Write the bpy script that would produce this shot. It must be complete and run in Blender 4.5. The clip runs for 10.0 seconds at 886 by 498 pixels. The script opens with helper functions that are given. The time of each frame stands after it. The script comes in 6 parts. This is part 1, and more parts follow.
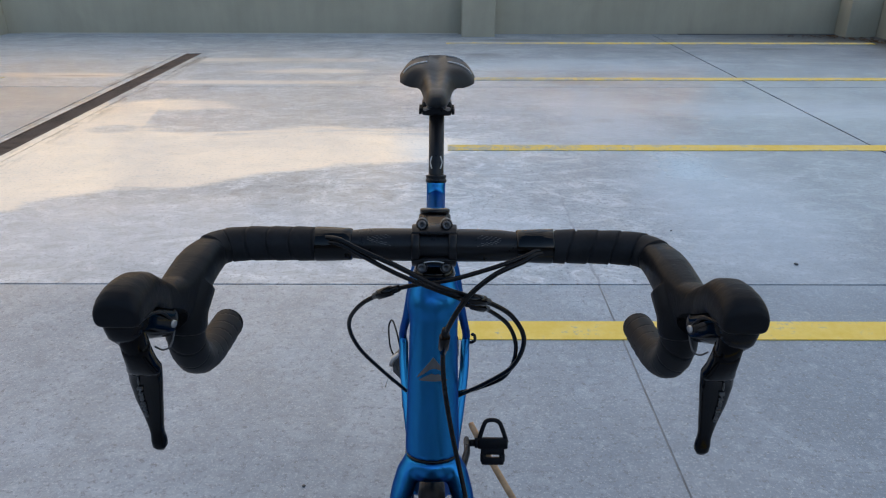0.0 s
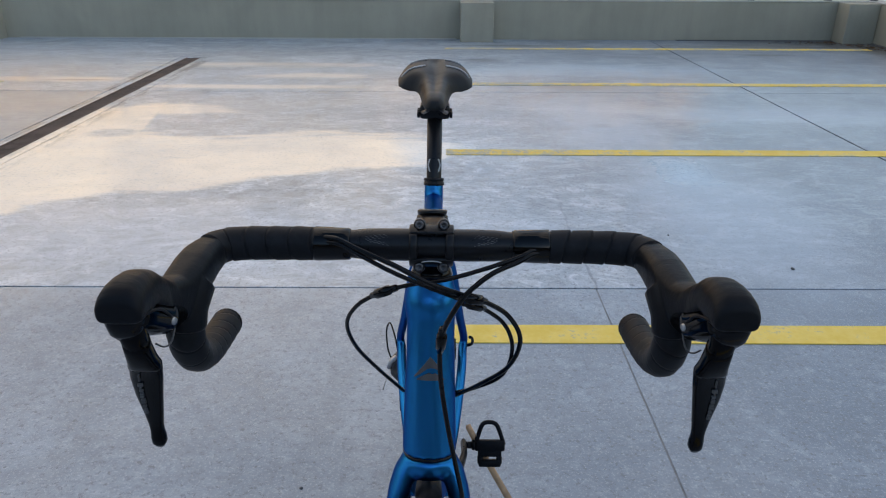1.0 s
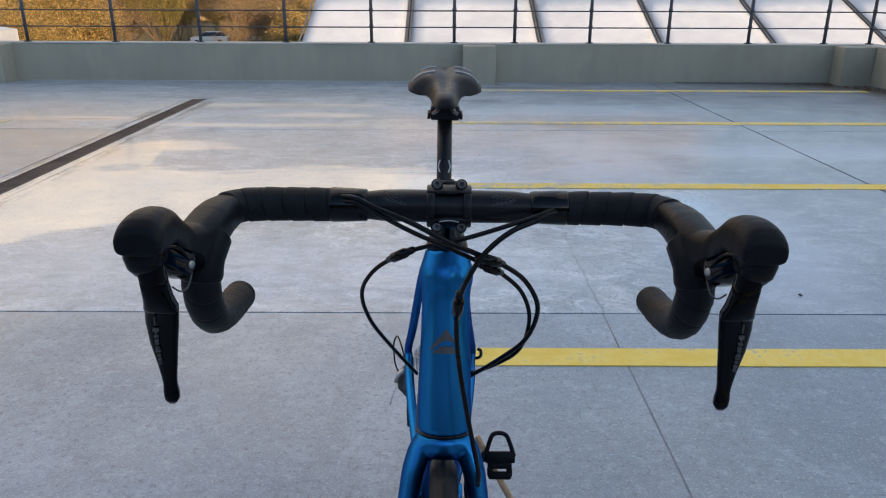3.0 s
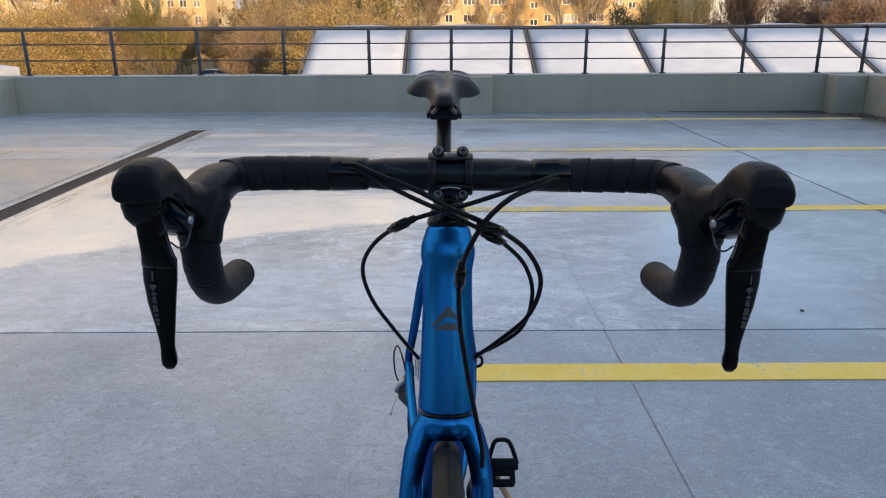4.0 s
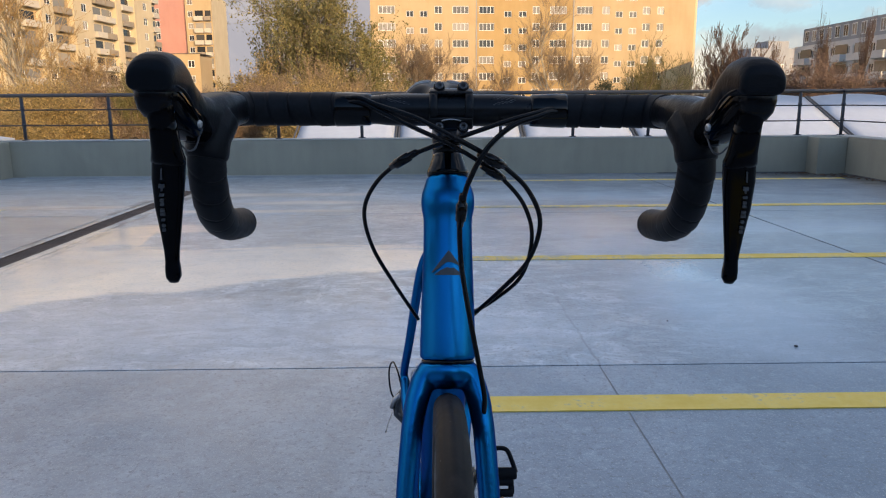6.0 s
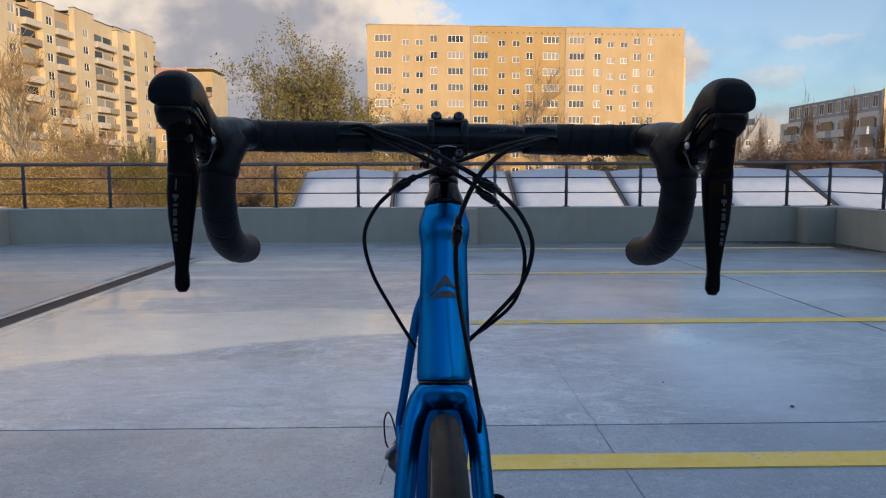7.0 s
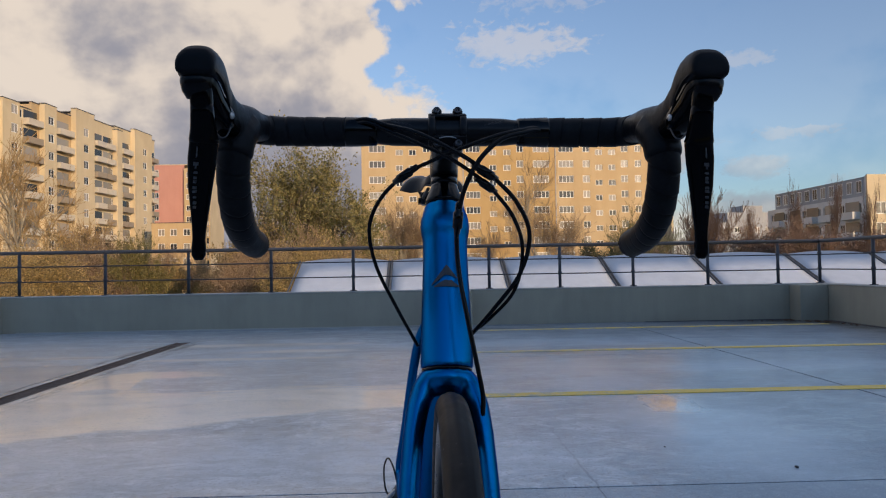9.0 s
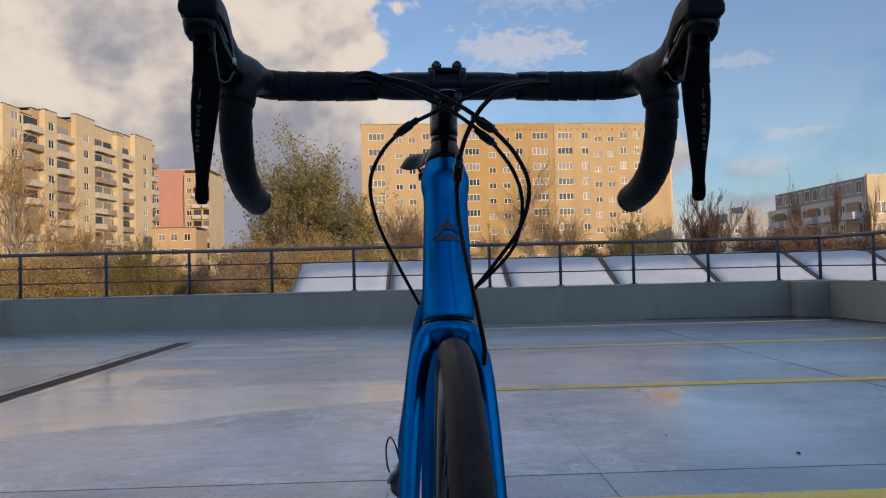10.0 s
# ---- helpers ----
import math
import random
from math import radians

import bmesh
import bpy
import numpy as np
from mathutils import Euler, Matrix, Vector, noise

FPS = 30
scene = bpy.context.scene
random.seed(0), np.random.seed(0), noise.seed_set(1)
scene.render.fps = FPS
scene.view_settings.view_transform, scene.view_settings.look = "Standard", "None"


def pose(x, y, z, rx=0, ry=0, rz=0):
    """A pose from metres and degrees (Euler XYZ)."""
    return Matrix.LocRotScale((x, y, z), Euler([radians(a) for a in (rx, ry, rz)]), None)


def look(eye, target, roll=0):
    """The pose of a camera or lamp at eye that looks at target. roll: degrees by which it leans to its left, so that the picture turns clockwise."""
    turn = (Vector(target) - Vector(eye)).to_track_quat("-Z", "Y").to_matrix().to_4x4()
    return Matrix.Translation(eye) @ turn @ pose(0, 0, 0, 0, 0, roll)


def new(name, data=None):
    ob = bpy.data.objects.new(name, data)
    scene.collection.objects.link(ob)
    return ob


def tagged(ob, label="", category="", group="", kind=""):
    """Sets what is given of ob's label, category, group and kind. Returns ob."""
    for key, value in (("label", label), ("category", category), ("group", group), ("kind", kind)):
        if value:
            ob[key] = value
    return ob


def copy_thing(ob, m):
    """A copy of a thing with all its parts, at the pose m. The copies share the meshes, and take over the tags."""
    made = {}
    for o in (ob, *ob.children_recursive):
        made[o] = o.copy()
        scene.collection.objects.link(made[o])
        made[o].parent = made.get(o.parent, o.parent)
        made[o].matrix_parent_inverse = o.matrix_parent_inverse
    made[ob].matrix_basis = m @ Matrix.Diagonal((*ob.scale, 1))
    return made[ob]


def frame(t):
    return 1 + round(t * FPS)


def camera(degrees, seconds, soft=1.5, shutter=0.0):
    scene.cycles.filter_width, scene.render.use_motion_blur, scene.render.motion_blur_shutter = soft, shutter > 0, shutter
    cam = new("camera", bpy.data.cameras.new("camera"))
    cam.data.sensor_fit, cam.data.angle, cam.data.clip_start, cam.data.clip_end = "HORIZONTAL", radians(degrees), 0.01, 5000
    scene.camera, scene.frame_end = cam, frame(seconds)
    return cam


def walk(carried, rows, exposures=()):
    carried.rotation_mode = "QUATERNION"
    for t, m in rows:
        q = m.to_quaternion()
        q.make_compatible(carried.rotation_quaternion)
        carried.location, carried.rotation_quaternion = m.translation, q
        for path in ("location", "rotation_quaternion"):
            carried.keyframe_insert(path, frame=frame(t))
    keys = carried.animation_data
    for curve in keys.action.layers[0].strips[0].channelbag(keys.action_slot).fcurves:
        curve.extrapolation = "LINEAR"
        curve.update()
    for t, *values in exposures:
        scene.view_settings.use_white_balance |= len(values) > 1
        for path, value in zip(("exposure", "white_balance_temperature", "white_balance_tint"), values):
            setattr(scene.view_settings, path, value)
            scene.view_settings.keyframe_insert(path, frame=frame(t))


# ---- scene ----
cam = camera(63.0, 10.0, soft=1.15)
PATH = [
    (0, (0.0063, -0.624, 1.265), (0.0042, 1.206, 0.457), 0.05),
    (0.5, (0.0053, -0.627, 1.266), (0.0082, 1.205, 0.463), 0.25),
    (1, (0.0073, -0.634, 1.264), (0.0101, 1.201, 0.469), 0.25),
    (1.5, (0.0024, -0.641, 1.254), (0.0011, 1.201, 0.475), 0.25),
    (2, (-0.0005, -0.649, 1.236), (-0.0049, 1.204, 0.483), 0.35),
    (2.5, (-0.0054, -0.655, 1.213), (-0.0090, 1.211, 0.495), 0.35),
    (4, (-0.0108, -0.672, 1.122), (-0.0093, 1.239, 0.534), -0.25),
    (4.5, (-0.0157, -0.685, 1.092), (-0.0063, 1.238, 0.545), -0.15),
    (5, (-0.0175, -0.696, 1.061), (-0.0003, 1.237, 0.549), -0.15),
    (5.5, (-0.0213, -0.704, 1.029), (0.0026, 1.239, 0.558), -0.35),
    (6.8, (-0.0228, -0.746, 0.951), (0.0167, 1.239, 0.707), -0.15),
    (7, (-0.0248, -0.756, 0.946), (0.0185, 1.233, 0.743), -0.15),
    (7.5, (-0.0296, -0.773, 0.920), (0.0180, 1.223, 0.816), -0.35),
    (8, (-0.0315, -0.786, 0.896), (0.0227, 1.213, 0.874), -0.55),
    (8.5, (-0.0333, -0.793, 0.867), (0.0275, 1.206, 0.896), -0.75),
    (9, (-0.0351, -0.798, 0.833), (0.0266, 1.201, 0.880), -0.95),
    (9.5, (-0.0369, -0.803, 0.804), (0.0238, 1.196, 0.855), -1.05),
    (10, (-0.0367, -0.804, 0.775), (0.0239, 1.194, 0.831), -1.35),
]
EXPOSURE = [(0, 1.76, 7350, 13), (2.5, 1.71, 7250, 13), (4.5, 1.65, 6800, 14), (5.5, 1.49, 6550, 14), (7.0, 1.07, 6180, 14), (8.5, 0.83, 6070, 15), (10, 0.78, 6050, 15)]
walk(cam, [(t, look(e, g, r)) for t, e, g, r in PATH], EXPOSURE)

# ---------------------------------------------------------------- light
SUN_AZ, SUN_EL = 150.0, 9.0
world = bpy.data.worlds.new("sky")
scene.world = world
world.use_nodes = True
wn = world.node_tree.nodes
sky = wn.new("ShaderNodeTexSky")
sky.sky_type, sky.sun_disc = "NISHITA", False
sky.sun_elevation, sky.sun_rotation = radians(SUN_EL), radians(SUN_AZ)
sky.air_density, sky.dust_density, sky.ozone_density = 1.0, 0.4, 3.0
wn["Background"].inputs["Strength"].default_value = 0.102
world.node_tree.links.new(sky.outputs[0], wn["Background"].inputs["Color"])

sun = new("sun", bpy.data.lights.new("sun", "SUN"))
sun.data.energy, sun.data.angle, sun.data.color = 2.15, radians(0.6), (1.0, 0.71, 0.40)
sd = Vector((math.sin(radians(SUN_AZ)) * math.cos(radians(SUN_EL)), math.cos(radians(SUN_AZ)) * math.cos(radians(SUN_EL)), math.sin(radians(SUN_EL))))
sun.matrix_world = look(sd * 50, (0, 0, 0))


# ---------------------------------------------------------------- node helpers and materials
class Mat:
    """A procedural material under construction."""

    def __init__(self, name):
        self.m = bpy.data.materials.new(name)
        self.m.use_nodes = True
        self.t = self.m.node_tree
        self.b = self.t.nodes["Principled BSDF"]
        self.co = None

    def n(self, kind, **kw):
        node = self.t.nodes.new(kind)
        for k, v in kw.items():
            node.inputs[k].default_value = v
        return node

    def link(self, a, b):
        self.t.links.new(a, b)

    def coord(self):
        if self.co is None:
            self.co = self.n("ShaderNodeTexCoord").outputs["Object"]
        return self.co

    def noise(self, scale, detail=4.0, rough=0.55, stretch=None, distortion=0.0):
        x = self.n("ShaderNodeTexNoise", Scale=scale, Detail=detail, Roughness=rough, Distortion=distortion)
        c = self.coord()
        if stretch:
            mp = self.n("ShaderNodeMapping", Scale=stretch)
            self.link(c, mp.inputs["Vector"])
            c = mp.outputs[0]
        self.link(c, x.inputs["Vector"])
        return x.outputs["Fac"]

    def ramp(self, fac, lo, hi, a=0.0, b=1.0):
        x = self.n("ShaderNodeMapRange")
        x.interpolation_type = "SMOOTHSTEP"
        for k, v in (("From Min", lo), ("From Max", hi), ("To Min", a), ("To Max", b)):
            x.inputs[k].default_value = v
        self.link(fac, x.inputs["Value"])
        return x.outputs[0]

    def mix(self, fac, a, b):
        x = self.t.nodes.new("ShaderNodeMix")
        x.data_type = "RGBA"
        for v, s in ((fac, x.inputs[0]), (a, x.inputs[6]), (b, x.inputs[7])):
            if isinstance(v, (tuple, list)):
                s.default_value = (*v, 1.0) if len(v) == 3 else v
            elif isinstance(v, (int, float)):
                s.default_value = v
            else:
                self.link(v, s)
        return x.outputs[2]

    def op(self, kind, a, b=0.0):
        x = self.t.nodes.new("ShaderNodeMath")
        x.operation = kind
        for v, s in ((a, x.inputs[0]), (b, x.inputs[1])):
            if isinstance(v, (int, float)):
                s.default_value = v
            else:
                self.link(v, s)
        return x.outputs[0]

    def set(self, key, v):
        s = self.b.inputs[key]
        if isinstance(v, (tuple, list)):
            s.default_value = (*v, 1.0) if len(v) == 3 else v
        elif isinstance(v, (int, float)):
            s.default_value = v
        else:
            self.link(v, s)
        return self

    def bump(self, h, strength, distance):
        x = self.n("ShaderNodeBump", Strength=strength, Distance=distance)
        self.link(h, x.inputs["Height"])
        self.link(x.outputs[0], self.b.inputs["Normal"])
        return self


def plain(name, col, rough=0.5, metal=0.0, var=0.15, scale=40.0, bump=0.0, coat=0.0, spec=0.5):
    """A surface with a little grain, wear and relief."""
    m = Mat(name)
    big, fine = m.noise(scale * 0.15, 3), m.noise(scale, 5, 0.65)
    f = m.op("ADD", m.op("MULTIPLY", big, 0.6), m.op("MULTIPLY", fine, 0.4))
    lo = tuple(c * (1 - var) for c in col)
    hi = tuple(min(1, c * (1 + var)) for c in col)
    m.set("Base Color", m.mix(m.ramp(f, 0.35, 0.65), lo, hi))
    m.set("Roughness", m.ramp(f, 0.3, 0.7, rough * 0.85, min(1, rough * 1.15)))
    m.set("Metallic", metal).set("Specular IOR Level", spec)
    if coat:
        m.set("Coat Weight", coat).set("Coat Roughness", 0.06)
    if bump:
        m.bump(fine, 0.6, bump)
    return m.m


def mat_concrete():
    """Deck concrete: damp grey with sky blue and cream cloud glare put into its colour, a small puddle, speckle and
    trowel marks.
    """
    m = Mat("deck_concrete")
    big, mid = m.noise(0.55, 4, 0.6, (1, 1, 1), 0.6), m.noise(5.0, 7, 0.68, None, 0.4)
    fine, grit = m.noise(52.0, 6, 0.78), m.noise(135.0, 4, 0.7)
    streak = m.noise(1.5, 6, 0.62, (0.5, 1.6, 1), 0.9)
    brush = m.noise(14.0, 6, 0.7, (0.6, 1.4, 1), 0.8)
    sep = m.n("ShaderNodeSeparateXYZ")
    m.link(m.coord(), sep.inputs[0])

    def patch(x, y, rx, ry, soft, wob, lean=0.0):
        """An area round x, y with a wandering edge; lean: how far it climbs in y over a metre of x."""
        ax = m.op("SUBTRACT", sep.outputs[0], x)
        dx = m.op("DIVIDE", ax, rx)
        dy = m.op("DIVIDE", m.op("SUBTRACT", m.op("SUBTRACT", sep.outputs[1], y), m.op("MULTIPLY", ax, lean)), ry)
        d = m.op("SQRT", m.op("ADD", m.op("MULTIPLY", dx, dx), m.op("MULTIPLY", dy, dy)))
        d = m.op("ADD", d, m.op("MULTIPLY", m.op("SUBTRACT", streak, 0.5), wob))
        return m.ramp(d, 1.0 - soft, 1.0 + soft, 1.0, 0.0)

    wob = m.op("ADD", m.op("MULTIPLY", m.op("SUBTRACT", streak, 0.5), 0.9), m.op("MULTIPLY", m.op("SUBTRACT", mid, 0.5), 0.16))

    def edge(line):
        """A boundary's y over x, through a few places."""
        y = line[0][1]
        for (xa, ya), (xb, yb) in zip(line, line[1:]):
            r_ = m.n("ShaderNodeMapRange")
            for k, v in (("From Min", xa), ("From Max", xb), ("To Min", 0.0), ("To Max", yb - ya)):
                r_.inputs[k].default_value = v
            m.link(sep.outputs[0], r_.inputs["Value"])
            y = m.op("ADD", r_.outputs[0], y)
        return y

    # Outline of the cream patch: reflected cloud put into the concrete's colour.
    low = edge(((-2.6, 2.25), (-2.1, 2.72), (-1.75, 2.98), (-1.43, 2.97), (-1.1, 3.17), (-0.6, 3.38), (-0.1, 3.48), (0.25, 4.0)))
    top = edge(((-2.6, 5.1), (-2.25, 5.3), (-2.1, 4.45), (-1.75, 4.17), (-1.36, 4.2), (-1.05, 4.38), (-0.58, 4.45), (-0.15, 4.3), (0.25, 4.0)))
    glare = m.op("MULTIPLY", m.ramp(m.op("ADD", m.op("SUBTRACT", sep.outputs[1], low), m.op("MULTIPLY", wob, 0.5)), -0.03, 0.10), m.ramp(m.op("ADD", m.op("SUBTRACT", top, sep.outputs[1]), wob), -0.05, 0.20))
    glare = m.op("MULTIPLY", m.op("MULTIPLY", glare, m.ramp(sep.outputs[0], 0.0, 0.25, 1.0, 0.0)), m.ramp(sep.outputs[0], -2.80, -2.66))
    glare = m.op("MULTIPLY", glare, m.op("SUBTRACT", 1.0, m.op("MULTIPLY", patch(-2.28, 4.3, 0.16, 0.11, 0.4, 1.0), 0.7)))
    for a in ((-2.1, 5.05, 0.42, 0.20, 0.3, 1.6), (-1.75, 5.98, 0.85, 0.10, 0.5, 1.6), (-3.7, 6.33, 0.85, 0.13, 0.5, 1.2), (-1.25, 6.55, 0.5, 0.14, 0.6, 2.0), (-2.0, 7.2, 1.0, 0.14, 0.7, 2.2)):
        glare = m.op("MAXIMUM", glare, m.op("MULTIPLY", patch(*a), 0.85))
    glare = m.op("MULTIPLY", glare, m.ramp(brush, 0.25, 0.45, 0.72, 1.0))
    # Pale patches; the first paints the sky's reflection into the concrete's colour.
    pale = patch(1.42, 2.75, 0.42, 0.85, 0.6, 1.2, 0.0)
    for a in ((2.9, 4.9, 1.5, 0.28, 0.5, 1.4), (1.5, 6.9, 1.2, 0.35, 0.5, 1.2), (-1.2, 2.42, 1.6, 0.42, 0.7, 1.6), (1.2, 4.7, 0.35, 0.8, 0.7, 1.4)):
        pale = m.op("MAXIMUM", pale, patch(*a))
    sheen = patch(1.42, 2.85, 0.34, 0.95, 0.6, 1.0)
    puddle = patch(1.43, 3.44, 0.17, 0.24, 0.9, 1.5)
    base = m.mix(m.ramp(big, 0.35, 0.65), (0.335, 0.372, 0.412), (0.455, 0.492, 0.525))
    base = m.mix(m.op("MULTIPLY", m.ramp(brush, 0.42, 0.70), 0.45), base, (0.54, 0.56, 0.57))
    base = m.mix(m.op("MULTIPLY", pale, 0.7), base, (0.62, 0.64, 0.66))
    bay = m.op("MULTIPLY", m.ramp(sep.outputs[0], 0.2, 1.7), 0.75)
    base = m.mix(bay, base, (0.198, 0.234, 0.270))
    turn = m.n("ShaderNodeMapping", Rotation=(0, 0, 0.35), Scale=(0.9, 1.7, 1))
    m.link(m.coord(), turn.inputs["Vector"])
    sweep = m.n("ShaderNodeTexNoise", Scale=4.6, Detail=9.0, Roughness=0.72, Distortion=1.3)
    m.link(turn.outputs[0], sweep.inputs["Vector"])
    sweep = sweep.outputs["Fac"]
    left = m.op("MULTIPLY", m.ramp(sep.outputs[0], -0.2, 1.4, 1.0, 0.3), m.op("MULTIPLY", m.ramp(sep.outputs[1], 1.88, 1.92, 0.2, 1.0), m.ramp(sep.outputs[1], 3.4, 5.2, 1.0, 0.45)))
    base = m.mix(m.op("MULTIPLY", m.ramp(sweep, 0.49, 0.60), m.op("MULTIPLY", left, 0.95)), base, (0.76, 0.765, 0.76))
    base = m.mix(m.op("MULTIPLY", m.ramp(sweep, 0.485, 0.36), m.op("MULTIPLY", left, 0.75)), base, (0.215, 0.233, 0.246))
    base = m.mix(m.op("MULTIPLY", m.ramp(mid, 0.50, 0.72), 0.5), base, (0.24, 0.255, 0.27))
    near = m.op("MULTIPLY", m.ramp(sep.outputs[1], 1.88, 1.92, 1.0, 0.0), m.ramp(sep.outputs[0], -0.6, 1.4, 0.5, 0.74))
    base = m.mix(near, base, (0.186, 0.226, 0.268))
    stain = m.noise(1.3, 6, 0.7, None, 1.2)
    cloudy = m.noise(2.2, 7, 0.66, (1.0, 0.8, 1.0), 0.9)
    base = m.mix(m.op("MULTIPLY", m.ramp(cloudy, 0.38, 0.60, 1.0, 0.0), 0.22), base, (0.13, 0.15, 0.17))
    base = m.mix(m.op("MULTIPLY", m.ramp(cloudy, 0.50, 0.68), 0.16), base, (0.60, 0.63, 0.66))
    base = m.mix(m.op("MULTIPLY", m.ramp(stain, 0.58, 0.70), 0.55), base, (0.22, 0.23, 0.235))
    salt = m.noise(24.0, 8, 0.78, None, 0.3)
    base = m.mix(m.op("MULTIPLY", m.ramp(salt, 0.50, 0.64), 0.45), base, (0.20, 0.212, 0.225))
    base = m.mix(m.op("MULTIPLY", m.ramp(salt, 0.48, 0.34), 0.2), base, (0.72, 0.73, 0.74))
    # Cream cloud reflection painted over the base colour.
    base = m.mix(m.op("MULTIPLY", glare, m.ramp(mid, 0.40, 0.66, 1.0, 0.80)), base, (0.98, 0.85, 0.715))
    base = m.mix(m.op("MULTIPLY", m.ramp(fine, 0.53, 0.62), m.op("SUBTRACT", 0.9, m.op("MULTIPLY", glare, 0.55))), base, (0.17, 0.18, 0.19))
    base = m.mix(m.op("MULTIPLY", m.ramp(grit, 0.53, 0.66), 0.3), base, (0.80, 0.81, 0.82))
    pit = m.noise(44.0, 3, 0.6)
    base = m.mix(m.op("MULTIPLY", m.ramp(pit, 0.71, 0.77), 0.6), base, (0.10, 0.10, 0.10))
    crack = m.op("ABSOLUTE", m.op("ADD", m.op("SUBTRACT", sep.outputs[0], 0.612), m.op("MULTIPLY", m.op("SUBTRACT", mid, 0.5), 0.05)))
    crack = m.op("MULTIPLY", m.ramp(crack, 0.003, 0.008, 0.5, 0.0), m.op("MULTIPLY", m.ramp(sep.outputs[1], 1.9, 3.6, 1.0, 0.0), m.ramp(sep.outputs[1], 1.88, 1.9)))
    base = m.mix(crack, base, (0.12, 0.13, 0.14))
    damp = m.op("MULTIPLY", m.ramp(sep.outputs[0], 2.3, 5.0), m.ramp(m.op("ADD", sep.outputs[1], m.op("MULTIPLY", wob, 1.2)), 8.35, 8.8))
    damp = m.op("MAXIMUM", damp, m.op("MULTIPLY", m.ramp(sep.outputs[0], 4.9, 5.3), m.ramp(m.op("ADD", sep.outputs[1], m.op("MULTIPLY", wob, 2.0)), 6.0, 8.4)))
    for a in ((0.44, 7.55, 0.28, 0.13, 0.6, 1.6), (1.17, 4.55, 0.09, 0.06, 0.6, 0.8), (3.85, 8.0, 0.28, 0.07, 0.6, 1.2), (0.9, 8.72, 0.7, 0.08, 0.6, 1.8), (2.9, 3.1, 0.25, 0.1, 0.7, 1.8)):
        damp = m.op("MAXIMUM", damp, m.op("MULTIPLY", patch(*a), 0.6))
    side = m.op("ABSOLUTE", m.op("ADD", sep.outputs[0], 2.785))
    grime = m.op("MULTIPLY", m.op("MULTIPLY", m.ramp(side, 0.08, 0.13), m.ramp(side, 0.19, 0.28, 1.0, 0.0)), m.ramp(m.noise(7.0, 5, 0.65, (1.0, 0.25, 1)), 0.44, 0.60))
    damp = m.op("MAXIMUM", damp, m.op("MULTIPLY", m.op("MULTIPLY", grime, m.ramp(sep.outputs[1], 7.5, 7.7, 1.0, 0.0)), 0.75))
    base = m.mix(m.op("MULTIPLY", damp, 0.88), base, (0.062, 0.062, 0.060))
    rust = m.op("MULTIPLY", m.op("MAXIMUM", patch(1.26, 6.0, 0.34, 0.12, 0.6, 1.2), patch(-3.45, 6.29, 0.28, 0.04, 0.6, 0.8)), 0.65)
    silt = m.op("MULTIPLY", puddle, m.ramp(m.noise(38.0, 5, 0.7), 0.5, 0.62))
    base = m.mix(m.op("MULTIPLY", silt, 0.7), base, (0.05, 0.045, 0.04))
    base = m.mix(rust, base, (0.30, 0.22, 0.15))
    old = m.op("MULTIPLY", m.ramp(sep.outputs[0], -2.96, -2.94, 0.72, 0.0), m.ramp(sep.outputs[1], 5.76, 5.78, 1.0, 0.0))
    base = m.mix(old, base, (0.25, 0.285, 0.315))
    # The same patches again, with the sky's bluish sheen put into the colour.
    base = m.mix(m.op("MULTIPLY", pale, 0.45), base, (0.50, 0.55, 0.61))
    # Blue of the reflected sky, put into the colour outside the cream patch.
    sky_tint = m.t.nodes.new("ShaderNodeMix")
    sky_tint.data_type, sky_tint.blend_type = "RGBA", "MULTIPLY"
    m.link(m.op("SUBTRACT", 1.0, glare), sky_tint.inputs[0])
    m.link(base, sky_tint.inputs[6])
    sky_tint.inputs[7].default_value = (0.925, 1.0, 1.085, 1.0)
    m.set("Base Color", sky_tint.outputs[2])
    wet = m.ramp(streak, 0.3, 0.7, 0.36, 0.5)
    r = m.op("ADD", m.op("MULTIPLY", m.op("SUBTRACT", 1.0, glare), wet), m.op("MULTIPLY", glare, 0.55))
    m.set("Roughness", m.op("ADD", m.op("MULTIPLY", m.op("SUBTRACT", 1.0, puddle), r), m.op("MULTIPLY", puddle, 0.08)))
    film = m.op("MULTIPLY", m.ramp(m.noise(0.9, 5, 0.6, (0.6, 1.3, 1), 0.8), 0.40, 0.58, 0.6, 1.0), m.op("SUBTRACT", 1.0, m.op("MULTIPLY", glare, 0.1)))
    film = m.op("MINIMUM", m.op("MAXIMUM", film, m.op("MAXIMUM", puddle, sheen)), 1.0)
    m.set("Coat Weight", film).set("Coat IOR", m.op("ADD", 1.4, m.op("MULTIPLY", glare, 0.7)))
    m.set("Coat Roughness", m.op("SUBTRACT", m.op("SUBTRACT", m.op("SUBTRACT", 0.24, m.op("MULTIPLY", glare, 0.11)), m.op("MULTIPLY", sheen, 0.10)), m.op("MULTIPLY", puddle, 0.09)))
    h = m.op("ADD", m.op("MULTIPLY", fine, 0.6), m.op("MULTIPLY", grit, 0.4))
    m.bump(m.op("MULTIPLY", h, m.op("SUBTRACT", 1.0, puddle)), 0.45, 0.004)
    return m.m


